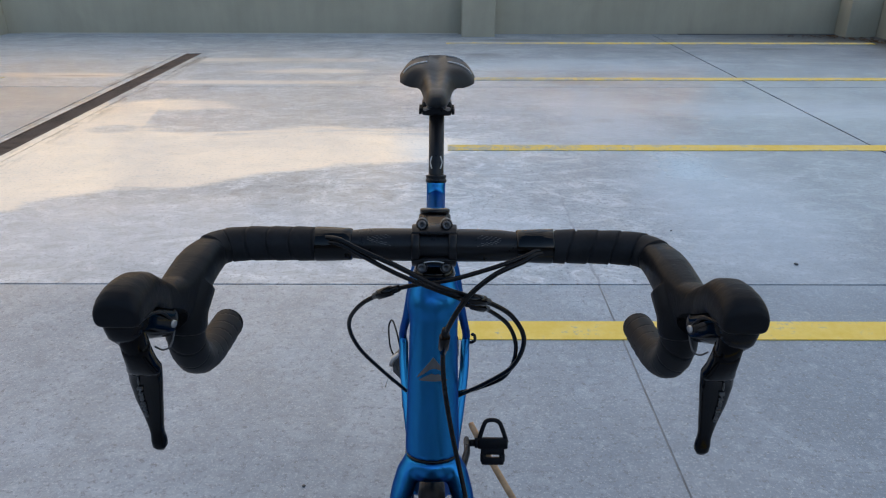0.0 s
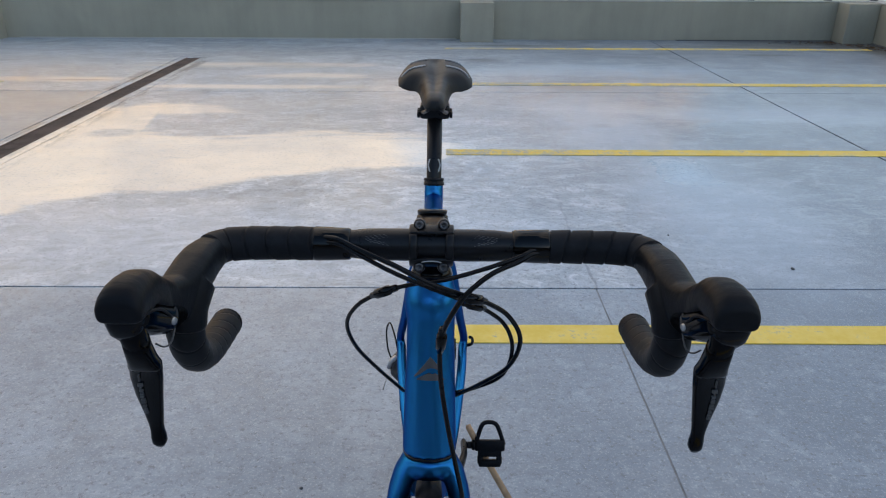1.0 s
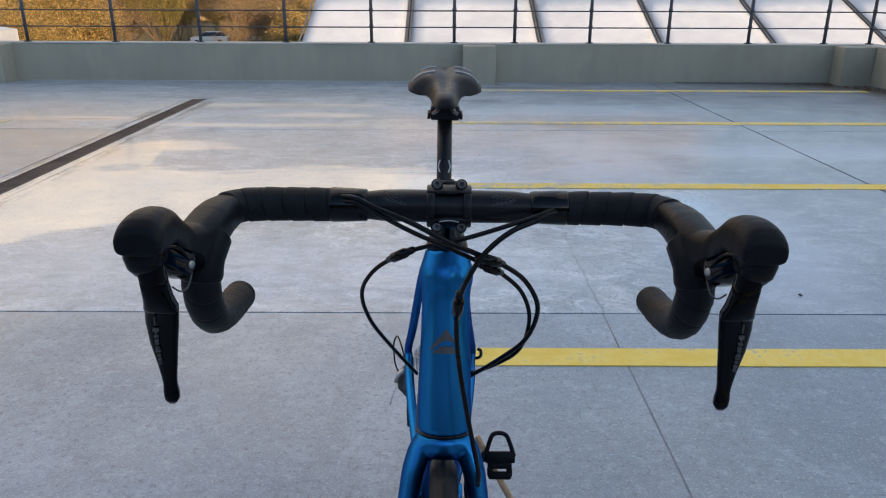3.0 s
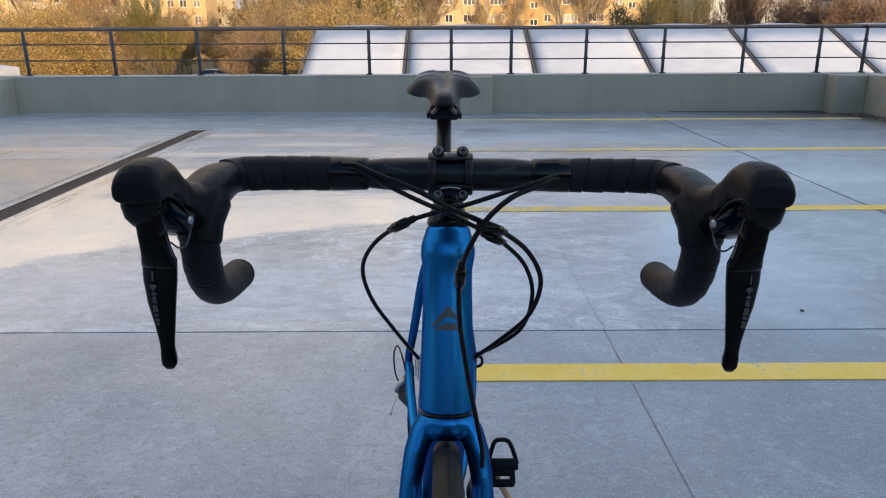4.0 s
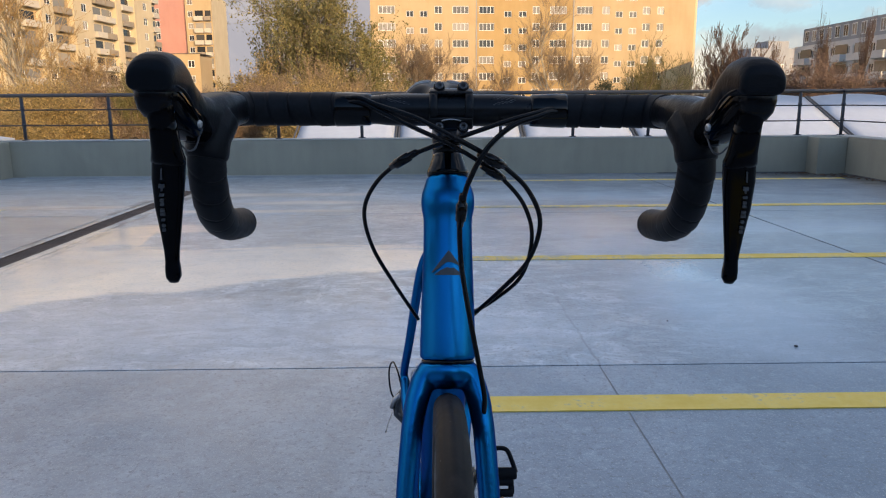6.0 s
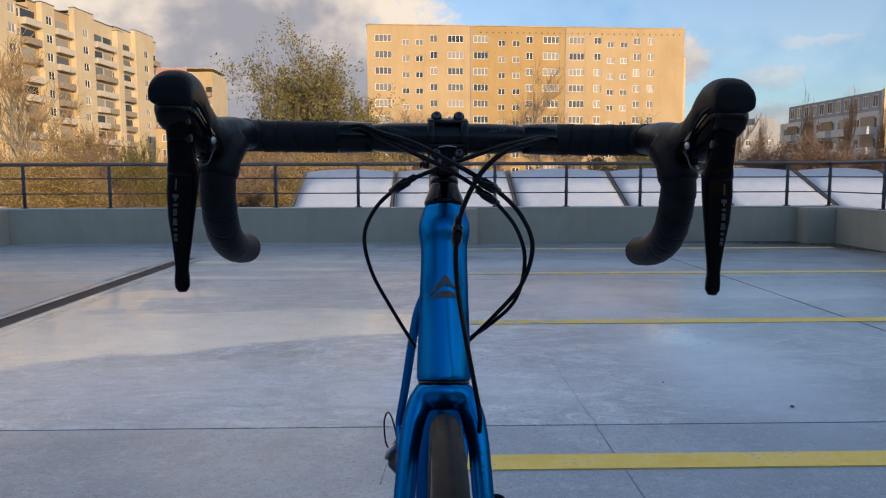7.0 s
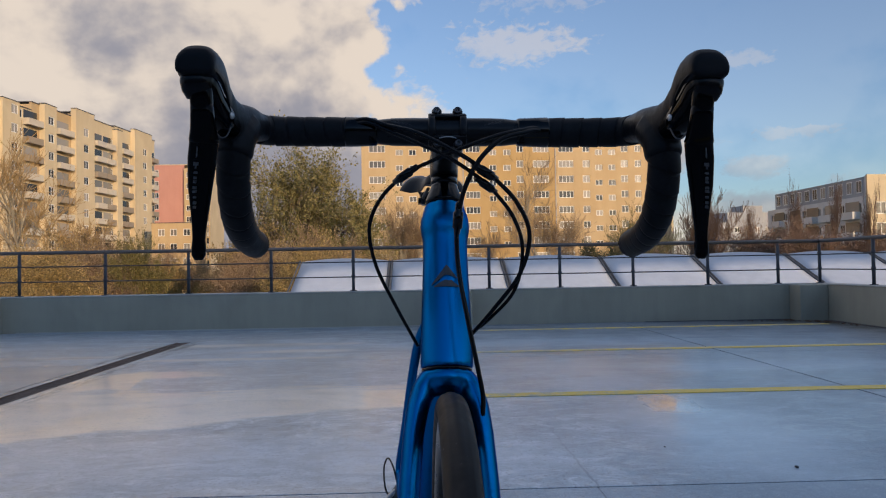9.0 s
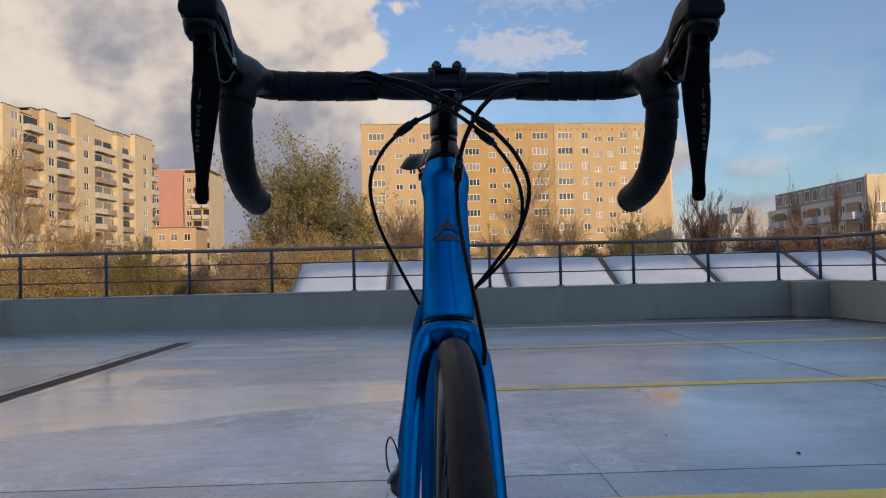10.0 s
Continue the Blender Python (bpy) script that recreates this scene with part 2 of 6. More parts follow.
def mat_line():
    m = Mat("yellow_road_paint")
    f, fine = m.noise(6.0, 6, 0.7), m.noise(60.0, 5, 0.7)
    wear = m.op("ADD", m.op("MULTIPLY", f, 0.6), m.op("MULTIPLY", fine, 0.4))
    col = m.mix(m.ramp(f, 0.35, 0.65), (0.82, 0.57, 0.08), (0.90, 0.68, 0.17))
    sep = m.n("ShaderNodeSeparateXYZ")
    m.link(m.coord(), sep.inputs[0])
    # Real wear, plus grazing reflection painted in as greying with distance.
    wear = m.op("ADD", wear, m.op("ADD", m.ramp(sep.outputs[1], 2.0, 8.0, 0.0, 0.07), m.op("MULTIPLY", m.ramp(sep.outputs[1], 1.7, 2.4), m.ramp(sep.outputs[0], 0.1, 2.4, 0.085, 0.0))))
    m.set("Base Color", m.mix(m.ramp(wear, 0.54, 0.66), col, (0.43, 0.41, 0.33)))
    m.set("Roughness", 0.6).bump(fine, 0.3, 0.002)
    return m.m


def mat_wall(name, a, b, rough=0.75, scale=1.2, bump=0.003):
    """Painted render with streaks, stains and fine grain."""
    m = Mat(name)
    big, run, fine = m.noise(scale, 5, 0.6, None, 0.5), m.noise(scale * 2, 4, 0.6, (2.5, 2.5, 0.35)), m.noise(scale * 60, 5, 0.7)
    f = m.op("ADD", m.op("MULTIPLY", big, 0.5), m.op("ADD", m.op("MULTIPLY", run, 0.3), m.op("MULTIPLY", fine, 0.2)))
    m.set("Base Color", m.mix(m.ramp(f, 0.35, 0.65), a, b)).set("Roughness", rough).bump(fine, 0.4, bump)
    return m.m


CONCRETE = mat_concrete()
LINE = mat_line()
PARAPET = mat_wall("grey_painted_parapet", (0.325, 0.30, 0.235), (0.395, 0.365, 0.285))
COPING = mat_wall("pale_coping", (0.42, 0.41, 0.38), (0.52, 0.50, 0.46))
JOINT = plain("joint_filler", (0.10, 0.10, 0.102), 0.8)
RUST = plain("rusty_grate", (0.115, 0.078, 0.062), 0.75, 0.1, 0.4, 30, 0.001)
RAIL = plain("dark_grey_rail_paint", (0.055, 0.062, 0.075), 0.5, 0.0, 0.15)
YELLOW_WALL = mat_wall("ochre_facade", (0.40, 0.265, 0.105), (0.48, 0.33, 0.15), 0.85, 0.15, 0.0)
BEIGE_WALL = mat_wall("cream_facade", (0.46, 0.33, 0.175), (0.54, 0.405, 0.235), 0.85, 0.15, 0.0)
CREAM_WALL = mat_wall("pale_cream_facade", (0.56, 0.455, 0.295), (0.66, 0.55, 0.365), 0.85, 0.15, 0.0)
PINK_WALL = mat_wall("pink_facade", (0.48, 0.235, 0.19), (0.54, 0.28, 0.225), 0.85, 0.15, 0.0)
WHITE_WALL = mat_wall("white_facade", (0.62, 0.62, 0.62), (0.74, 0.74, 0.73), 0.8, 0.15, 0.0)
GREY_WALL = mat_wall("grey_facade", (0.30, 0.31, 0.33), (0.38, 0.39, 0.41), 0.8, 0.15, 0.0)
FRAME_WHITE = plain("white_window_frame", (0.75, 0.75, 0.74), 0.45)


def mat_panes():
    """Window glass: dark rooms behind some panes, pale curtains behind others."""
    m = Mat("window_glass")
    r = m.n("ShaderNodeObjectInfo").outputs["Random"]
    m.set("Base Color", m.mix(m.ramp(r, 0.25, 0.95), (0.03, 0.033, 0.038), (0.36, 0.33, 0.29))).set("Roughness", 0.12)
    return m.m


GLASS_DARK = mat_panes()
ROOF_DARK = plain("bitumen_roof", (0.07, 0.07, 0.075), 0.9)
ROOF_WHITE = mat_wall("white_membrane_roof", (0.43, 0.48, 0.56), (0.54, 0.59, 0.67), 0.45, 0.5, 0.0)
RIB = plain("dark_roof_rib", (0.07, 0.075, 0.085), 0.6)
EARTH = mat_wall("grass_and_leaf_litter", (0.06, 0.065, 0.025), (0.15, 0.11, 0.05), 0.95, 0.4, 0.02)


# ---------------------------------------------------------------- mesh helpers
def link_mesh(name, bm, mat, smooth=False):
    me = bpy.data.meshes.new(name)
    if smooth:
        for f in bm.faces:
            f.smooth = True
    bm.to_mesh(me)
    bm.free()
    if mat:
        me.materials.append(mat)
    return new(name, me)


def part(name, bm, mat, parent, label="", smooth=False):
    ob = link_mesh(name, bm, mat, smooth)
    ob.parent = parent
    if label:
        ob["label"] = label
    return ob


def same_part(name, me, parent, m, label=""):
    ob = new(name, me)
    ob.parent = parent
    ob.matrix_basis = m
    if label:
        ob["label"] = label
    return ob


def thing(name, m=None, label="", category="", group="", kind=""):
    ob = new(name)
    ob.empty_display_size = 0.1
    if m is not None:
        ob.matrix_basis = m
    return tagged(ob, label, category, group, kind)


def box(bm, x0, x1, y0, y1, z0, z1, bevel=0.0):
    r = bmesh.ops.create_cube(bm, size=1.0)
    m = Matrix.LocRotScale(((x0 + x1) / 2, (y0 + y1) / 2, (z0 + z1) / 2), None, (x1 - x0, y1 - y0, z1 - z0))
    bmesh.ops.transform(bm, matrix=m, verts=r["verts"])
    if bevel:
        es = list({e for v in r["verts"] for e in v.link_edges})
        bmesh.ops.bevel(bm, geom=es, offset=bevel, segments=2, profile=0.6, affect="EDGES")
    return bm


def a_box(*a, bevel=0.0):
    return box(bmesh.new(), *a, bevel=bevel)


def frames_along(pts):
    """Rings' frames along a line: tangent, side and up, without twist."""
    pts = [Vector(p) for p in pts]
    out, side = [], None
    for i, p in enumerate(pts):
        t = (pts[min(i + 1, len(pts) - 1)] - pts[max(i - 1, 0)]).normalized()
        if side is None:
            ref = Vector((0, 0, 1)) if abs(t.z) < 0.9 else Vector((0, 1, 0))
            side = t.cross(ref).normalized()
        side = (side - t * side.dot(t)).normalized()
        out.append((p, t, side, side.cross(t).normalized()))
    return out


def tube(bm, pts, rad, seg=10, cap=True, flat=1.0):
    """A round bar along a line; rad one number or one for each point."""
    rings = []
    for i, (p, t, s, u) in enumerate(frames_along(pts)):
        r = rad[i] if isinstance(rad, (list, tuple)) else rad
        rings.append([bm.verts.new(p + s * (r * math.cos(a)) + u * (r * flat * math.sin(a))) for a in [2 * math.pi * k / seg for k in range(seg)]])
    skin(bm, rings, cap)
    return bm


def skin(bm, rings, cap=True):
    for a, b in zip(rings, rings[1:]):
        n = len(a)
        for k in range(n):
            bm.faces.new((a[k], a[(k + 1) % n], b[(k + 1) % n], b[k]))
    if cap:
        bm.faces.new(list(reversed(rings[0])))
        bm.faces.new(rings[-1])
    bmesh.ops.recalc_face_normals(bm, faces=bm.faces)


def smooth_line(pts, n=8):
    """A Catmull-Rom line through the points."""
    p = [Vector(q) for q in pts]
    p = [2 * p[0] - p[1]] + p + [2 * p[-1] - p[-2]]
    out = []
    for i in range(1, len(p) - 2):
        a, b, c, d = p[i - 1:i + 3]
        for k in range(n):
            t = k / n
            out.append(0.5 * (2 * b + (c - a) * t + (2 * a - 5 * b + 4 * c - d) * t * t + (3 * b - a - 3 * c + d) * t ** 3))
    return out + [p[-2]]


# ---------------------------------------------------------------- the deck
STREET = -5.0
WALL_Y = 9.32
EAST_X = 5.58
floor = thing("floor", None, "grey concrete parking deck with damp shiny patches", "floor", kind="structure")
part("deck_base", a_box(-16, EAST_X, -17, WALL_Y, -0.3, -0.012), JOINT, floor)
xs, ys = [-16, -9.0, -2.942, -2.628, 0.61, 2.75, EAST_X], [-17, -13.58, -9.71, -5.84, -1.97, 1.9, 5.77, WALL_Y]
GAP = [0, 0.002, 0.004, 0.004, 0.0028, 0.0085, 0]
for i in range(len(xs) - 1):
    if i == 2:
        continue
    for a, b in zip(ys, ys[1:]):
        x0, x1, g0, g1 = xs[i], xs[i + 1], GAP[i], GAP[i + 1]
        if a >= 1.9 and i in (3, 4):
            if i == 4:
                continue
            x1, g1 = xs[5], GAP[5]
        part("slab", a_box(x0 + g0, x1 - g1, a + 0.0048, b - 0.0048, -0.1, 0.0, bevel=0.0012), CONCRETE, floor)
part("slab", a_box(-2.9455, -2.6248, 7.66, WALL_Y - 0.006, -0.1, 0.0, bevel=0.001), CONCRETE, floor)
part("joint_seal", a_box(0.6075, 0.6125, -16.9, 1.89, -0.05, -0.0012), plain("grey_joint_mortar", (0.20, 0.215, 0.235), 0.8, 0, 0.3, 20), floor, "grey mortar in a slab joint")

# drain channel with its rusty grate
drain = thing("linear_drain", None, "rusty steel drain channel sunk in the concrete", "drain", kind="structure")
for x0, x1 in ((-2.938, -2.865), (-2.705, -2.632)):
    part("edge_strip", a_box(x0, x1, -8.9, 7.65, -0.1, -0.001), CONCRETE, drain)
part("channel_rim", a_box(-2.863, -2.851, -8.9, 7.65, -0.1, 0.002), RUST, drain)
part("channel_rim", a_box(-2.719, -2.707, -8.9, 7.65, -0.1, 0.002), RUST, drain)
bm = bmesh.new()
for k in range(540):
    y = -8.4 + k * 0.0297
    box(bm, -2.850, -2.720, y, y + 0.016, -0.03, -0.001)
tagged(part("grate", bm, RUST, drain), kind="stuff")

for k, (y, x0) in enumerate(((1.543, 0.03), (3.83, 0.03), (6.14, 0.03), (8.45, 0.03), (-0.76, 0.03))):
    ob = link_mesh("parking_line", a_box(x0, EAST_X - 0.35, y - 0.061, y + 0.061, 0.0, 0.004), LINE)
    tagged(ob, "worn yellow painted parking line on concrete", "road marking", "parking bay lines", "structure")
ob = link_mesh("parking_line", a_box(-5.4, -4.1, 6.08, 6.2, 0.0, 0.004), LINE)
tagged(ob, "worn yellow painted parking line on concrete", "road marking", "parking bay lines", "structure")

# parapets
H = 0.485
north = thing("wall_north", None, "low grey painted parapet wall with pilasters", "parapet", kind="structure")
part("wall", a_box(-16, EAST_X + 0.25, WALL_Y, WALL_Y + 0.24, -0.6, H, bevel=0.012), PARAPET, north)
for x0, x1 in ((0.235, 0.66), (-6.26, -5.78), (-11.9, -11.45)):
    part("pilaster", a_box(x0, x1, WALL_Y - 0.3, WALL_Y - 0.003, -0.01, H + 0.004, bevel=0.012), PARAPET, north)
part("coping", a_box(-16, EAST_X + 0.27, WALL_Y - 0.004, WALL_Y + 0.26, H + 0.001, H + 0.016, bevel=0.004), COPING, north)
east = thing("wall_east", None, "low grey painted parapet wall", "parapet", kind="structure")
part("wall", a_box(EAST_X, EAST_X + 0.24, -17, WALL_Y - 0.003, -0.6, H, bevel=0.012), PARAPET, east)
part("pilaster", a_box(EAST_X - 0.4, EAST_X - 0.003, WALL_Y - 0.3, WALL_Y - 0.006, -0.01, H + 0.004, bevel=0.012), PARAPET, east)
part("coping", a_box(EAST_X - 0.004, EAST_X + 0.26, -17, WALL_Y - 0.01, H + 0.001, H + 0.016, bevel=0.004), COPING, east)

# railing on the parapets
RY = WALL_Y + 0.12
RX = EAST_X + 0.12
rail = thing("railing", None, "dark grey painted steel railing on the parapet", "railing")
post_bm = bmesh.new()
tube(post_bm, [(0, 0, 0), (0, 0, 0.6)], 0.022, 10)
tube(post_bm, [(0, 0, 0), (0, 0, 0.012)], 0.05, 12)
for z in (0.215, 0.425):
    tube(post_bm, [(0, 0, z - 0.018), (0, 0, z + 0.018)], 0.028, 10)
p0 = part("post", post_bm, RAIL, rail, smooth=True)
POSTS = [(-13.9, RY), (-12.6, RY), (-11.4, RY), (-10.2, RY), (-9.05, RY), (-7.9, RY), (-6.75, RY), (-5.62, RY), (-4.44, RY), (-3.29, RY), (-2.14, RY), (-0.99, RY),
         (0.12, RY), (0.93, RY), (1.94, RY), (2.99, RY), (4.07, RY), (5.09, RY)] + [(RX, RY)] + [(RX, 8.2 - 1.15 * k) for k in range(22)]
for k, (x, y) in enumerate(POSTS):
    m = pose(x, y, H + 0.016)
    if k == 0:
        p0.matrix_basis = m
    else:
        same_part("post", p0.data, rail, m)
for z, r, nm in ((1.105, 0.026, "top_rail"), (0.70 + 0.0, 0.009, "mid_rail"), (0.91, 0.009, "mid_rail")):
    bm = bmesh.new()
    tube(bm, [(-16, RY, z), (RX - 0.02, RY, z), (RX, RY - 0.02, z), (RX, -16.9, z)], r, 10)
    part(nm, bm, RAIL, rail, smooth=True)

# unseen wall added behind the camera to keep the deck in shade
house = link_mesh("wall_south_blocker", a_box(-30, 36, -17.4, -17.0, -0.6, 6.0), mat_wall("sun_blocker_render", (0.13, 0.13, 0.13), (0.18, 0.18, 0.175)))
tagged(house, "plain unseen wall added to block the low sun", "wall", kind="structure")
ob = link_mesh("wall_west", a_box(-16.25, -16, -17, WALL_Y + 0.24, -0.6, H), PARAPET)
tagged(ob, "low grey painted parapet wall", "parapet", kind="structure")

# Dark strips drawn in for the gutter line and its gap shadow.
for x0, x1, y0, y1 in ((3.1, EAST_X - 0.41, WALL_Y - 0.075, WALL_Y - 0.004), (EAST_X - 0.085, EAST_X - 0.004, -8.9, WALL_Y - 0.31)):
    ob = link_mesh("trim", a_box(x0, x1, y0, y1, -0.05, 0.007, bevel=0.002), JOINT)
    tagged(ob, "dark strip for gutter line and gap shadow along the parapet foot", "seal strip", kind="structure")
ob = link_mesh("trim", a_box(-5.6, 0.19, WALL_Y - 0.022, WALL_Y - 0.004, -0.02, 0.012, bevel=0.003), COPING)
tagged(ob, "pale mortar fillet along the parapet foot", "seal strip", kind="structure")
rnd = random.Random(3)
for k, (x, y, r) in enumerate(((1.463, 2.085, 0.0085), (-0.34, 0.78, 0.005), (1.05, 2.45, 0.005))):
    bm = bmesh.new()
    bmesh.ops.create_icosphere(bm, subdivisions=2, radius=r)
    for v in bm.verts:
        v.co *= 1 + 0.35 * noise.noise(v.co * 140 + Vector((k, 0, 0)))
        v.co.z = v.co.z * 0.5 + r * 0.42
    bmesh.ops.translate(bm, vec=(x, y, 0), verts=bm.verts)
    tagged(link_mesh("pebble", bm, RIB, True), "tiny dark pebble lying on the concrete", "pebble", "pebbles on the deck")

def leaf_litter():
    """Fallen leaves blown into the corner of the deck."""
    rnd_ = random.Random(17)
    bm = bmesh.new()
    for k in range(240):
        x = 5.50 - abs(rnd_.gauss(0, 0.45))
        y = 9.15 - abs(rnd_.gauss(0, 0.13)) - max(0, x - 5.15) * rnd_.uniform(0, 4.5)
        if x > 5.13 and y > 8.98:
            y -= 0.3
        c, a, r = Vector((x, y, 0.010)), rnd_.uniform(0, 6.3), rnd_.uniform(0.008, 0.020)
        ring = []
        for j in range(7):
            b = 2 * math.pi * j / 7
            q = Vector((r * math.cos(b), 0.6 * r * math.sin(b), 0.25 * r * math.cos(2 * b)))
            ring.append(bm.verts.new(c + Matrix.Rotation(a, 3, "Z") @ q))
        f = bm.faces.new(ring)
        ex = bmesh.ops.extrude_face_region(bm, geom=[f])
        bmesh.ops.translate(bm, vec=(0, 0, -0.0015), verts=[v for v in ex["geom"] if isinstance(v, bmesh.types.BMVert)])
    bmesh.ops.recalc_face_normals(bm, faces=bm.faces)
    return bm


m_ = Mat("dead_leaves")
m_.set("Base Color", m_.mix(m_.n("ShaderNodeNewGeometry").outputs["Random Per Island"], (0.03, 0.02, 0.015), (0.19, 0.095, 0.035))).set("Roughness", 0.8)
tagged(link_mesh("leaf_litter", leaf_litter(), m_.m), "brown fallen leaves blown along the parapet foot", "leaves", kind="stuff")

# street level
bm = bmesh.new()
bmesh.ops.create_grid(bm, x_segments=8, y_segments=8, size=3000)
bmesh.ops.translate(bm, vec=(0, 0, STREET), verts=bm.verts)
tagged(link_mesh("ground", bm, EARTH), "grass and fallen leaves below the deck", "ground", kind="structure")

# ---------------------------------------------------------------- sky with clouds
def mat_clouds():
    m = Mat("clouds")
    nt = m.t
    out = nt.nodes["Material Output"]
    uv = m.n("ShaderNodeUVMap").outputs[0]
    sep = m.n("ShaderNodeSeparateXYZ")
    m.link(uv, sep.inputs[0])
    az, el = sep.outputs[0], sep.outputs[1]
    m.co = uv
    puff = m.noise(0.13, 6, 0.52, (1, 1.2, 1), 0.2)
    fine = m.noise(0.42, 5, 0.5, (1, 1.1, 1), 0.1)
    wisp = m.noise(0.13, 6, 0.55, (0.6, 2.6, 1), 0.4)
    shade = m.noise(0.085, 5, 0.5, (1, 1.5, 1), 0.3)

    p = m.op("SUBTRACT", m.op("ADD", m.op("MULTIPLY", puff, 0.75), m.op("MULTIPLY", fine, 0.25)), 0.5)
    edge = m.op("ADD", az, m.op("MULTIPLY", p, -28.0))
    big = m.op("MULTIPLY", m.ramp(edge, -3.4, -1.2, 1.0, 0.0), m.ramp(m.op("ADD", az, m.op("MULTIPLY", p, 40.0)), -85.0, -45.0, 0.25, 1.0))
    low = m.op("MULTIPLY", m.ramp(m.op("ADD", el, m.op("MULTIPLY", p, -22.0)), 8.0, 10.5, 1.0, 0.0), m.ramp(m.op("ADD", az, m.op("MULTIPLY", p, -30.0)), 3.0, 9.0, 1.0, 0.0))
    far = m.op("MULTIPLY", m.ramp(m.op("ADD", el, m.op("MULTIPLY", p, -16.0)), 3.2, 6.2, 1.0, 0.0), 0.75)

    def puff_at(a0, e0, ra, re, grain, dense):
        """One small cloud round an azimuth and a height."""
        da = m.op("DIVIDE", m.op("SUBTRACT", az, a0), ra)
        de = m.op("DIVIDE", m.op("SUBTRACT", el, e0), re)
        d_ = m.op("SQRT", m.op("ADD", m.op("MULTIPLY", da, da), m.op("MULTIPLY", de, de)))
        return m.op("MULTIPLY", m.ramp(m.op("ADD", d_, m.op("MULTIPLY", grain, -1.0)), 0.25, 1.45, 1.0, 0.0), dense)

    small = m.noise(1.1, 6, 0.6, (0.8, 1.3, 1), 0.4)
    wf = m.op("ADD", m.op("MULTIPLY", m.op("SUBTRACT", wisp, 0.5), 3.0), m.op("MULTIPLY", m.op("SUBTRACT", small, 0.5), 3.2))
    pf = m.op("ADD", m.op("MULTIPLY", p, 4.0), m.op("MULTIPLY", m.op("SUBTRACT", small, 0.5), 1.6))
    thin = m.op("MULTIPLY", m.ramp(wisp, 0.54, 0.72), m.ramp(el, 4.0, 16.0, 0.5, 0.3))
    for a0, e0, ra, re, g, dn in ((7.0, 16.8, 5.5, 1.5, wf, 0.5), (29.0, 9.2, 4.0, 0.6, wf, 0.4), (19.6, 8.4, 2.0, 2.0, pf, 0.9), (25.0, 6.8, 2.6, 0.9, pf, 0.5), (24.0, 14.6, 2.6, 0.6, wf, 0.35), (-1.8, 11.8, 4.4, 2.6, pf, 1.0), (12.0, 20.5, 7.0, 1.2, wf, 0.3)):
        thin = m.op("MAXIMUM", thin, puff_at(a0, e0, ra, re, g, dn))
    # Unseen glowing cloud overhead, added to brighten the deck.
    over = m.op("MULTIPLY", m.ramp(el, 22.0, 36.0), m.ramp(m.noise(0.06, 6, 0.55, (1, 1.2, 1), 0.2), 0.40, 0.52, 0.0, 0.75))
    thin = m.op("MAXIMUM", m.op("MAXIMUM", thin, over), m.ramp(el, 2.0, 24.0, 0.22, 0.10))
    d = m.op("MAXIMUM", m.op("MAXIMUM", big, low), m.op("MAXIMUM", far, thin))
    tone = m.op("ADD", m.op("MULTIPLY", shade, 0.75), m.op("MULTIPLY", fine, 0.25))
    tone = m.op("ADD", tone, m.ramp(el, 5.0, 15.0, -0.12, 0.05))
    tone = m.op("ADD", tone, m.ramp(az, -12.0, 2.0, 0.0, 0.12))
    col = m.mix(m.ramp(tone, 0.41, 0.64), (0.185, 0.180, 0.188), (0.46, 0.392, 0.304))
    # The added overhead cloud is more neutral, so its light is less warm.
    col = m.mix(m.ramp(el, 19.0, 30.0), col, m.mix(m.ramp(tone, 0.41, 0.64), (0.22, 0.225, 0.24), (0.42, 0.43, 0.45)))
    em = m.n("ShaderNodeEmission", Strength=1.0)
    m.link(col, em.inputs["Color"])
    tr = m.n("ShaderNodeBsdfTransparent")
    mx = m.n("ShaderNodeMixShader")
    m.link(d, mx.inputs[0])
    m.link(tr.outputs[0], mx.inputs[1])
    m.link(em.outputs[0], mx.inputs[2])
    m.link(mx.outputs[0], out.inputs["Surface"])
    nt.nodes.remove(m.b)
    return m.m


def cloud_shell():
    bm = bmesh.new()
    uvl = bm.loops.layers.uv.new("UVMap")
    rows, R = [], 2600.0
    azs, els = range(-124, 113, 4), range(-2, 79, 4)
    for e in els:
        rows.append([bm.verts.new((R * math.sin(radians(a)) * math.cos(radians(e)), R * math.cos(radians(a)) * math.cos(radians(e)), R * math.sin(radians(e)))) for a in azs])
    for i in range(len(els) - 1):
        for j in range(len(azs) - 1):
            f = bm.faces.new((rows[i][j], rows[i][j + 1], rows[i + 1][j + 1], rows[i + 1][j]))
            for lp, (a, e) in zip(f.loops, ((azs[j], els[i]), (azs[j + 1], els[i]), (azs[j + 1], els[i + 1]), (azs[j], els[i + 1]))):
                lp[uvl].uv = (a, e)
    return bm


tagged(link_mesh("backdrop", cloud_shell(), mat_clouds(), True), "cumulus clouds and blue sky far away, unseen overhead cloud added for light", "sky", kind="structure")


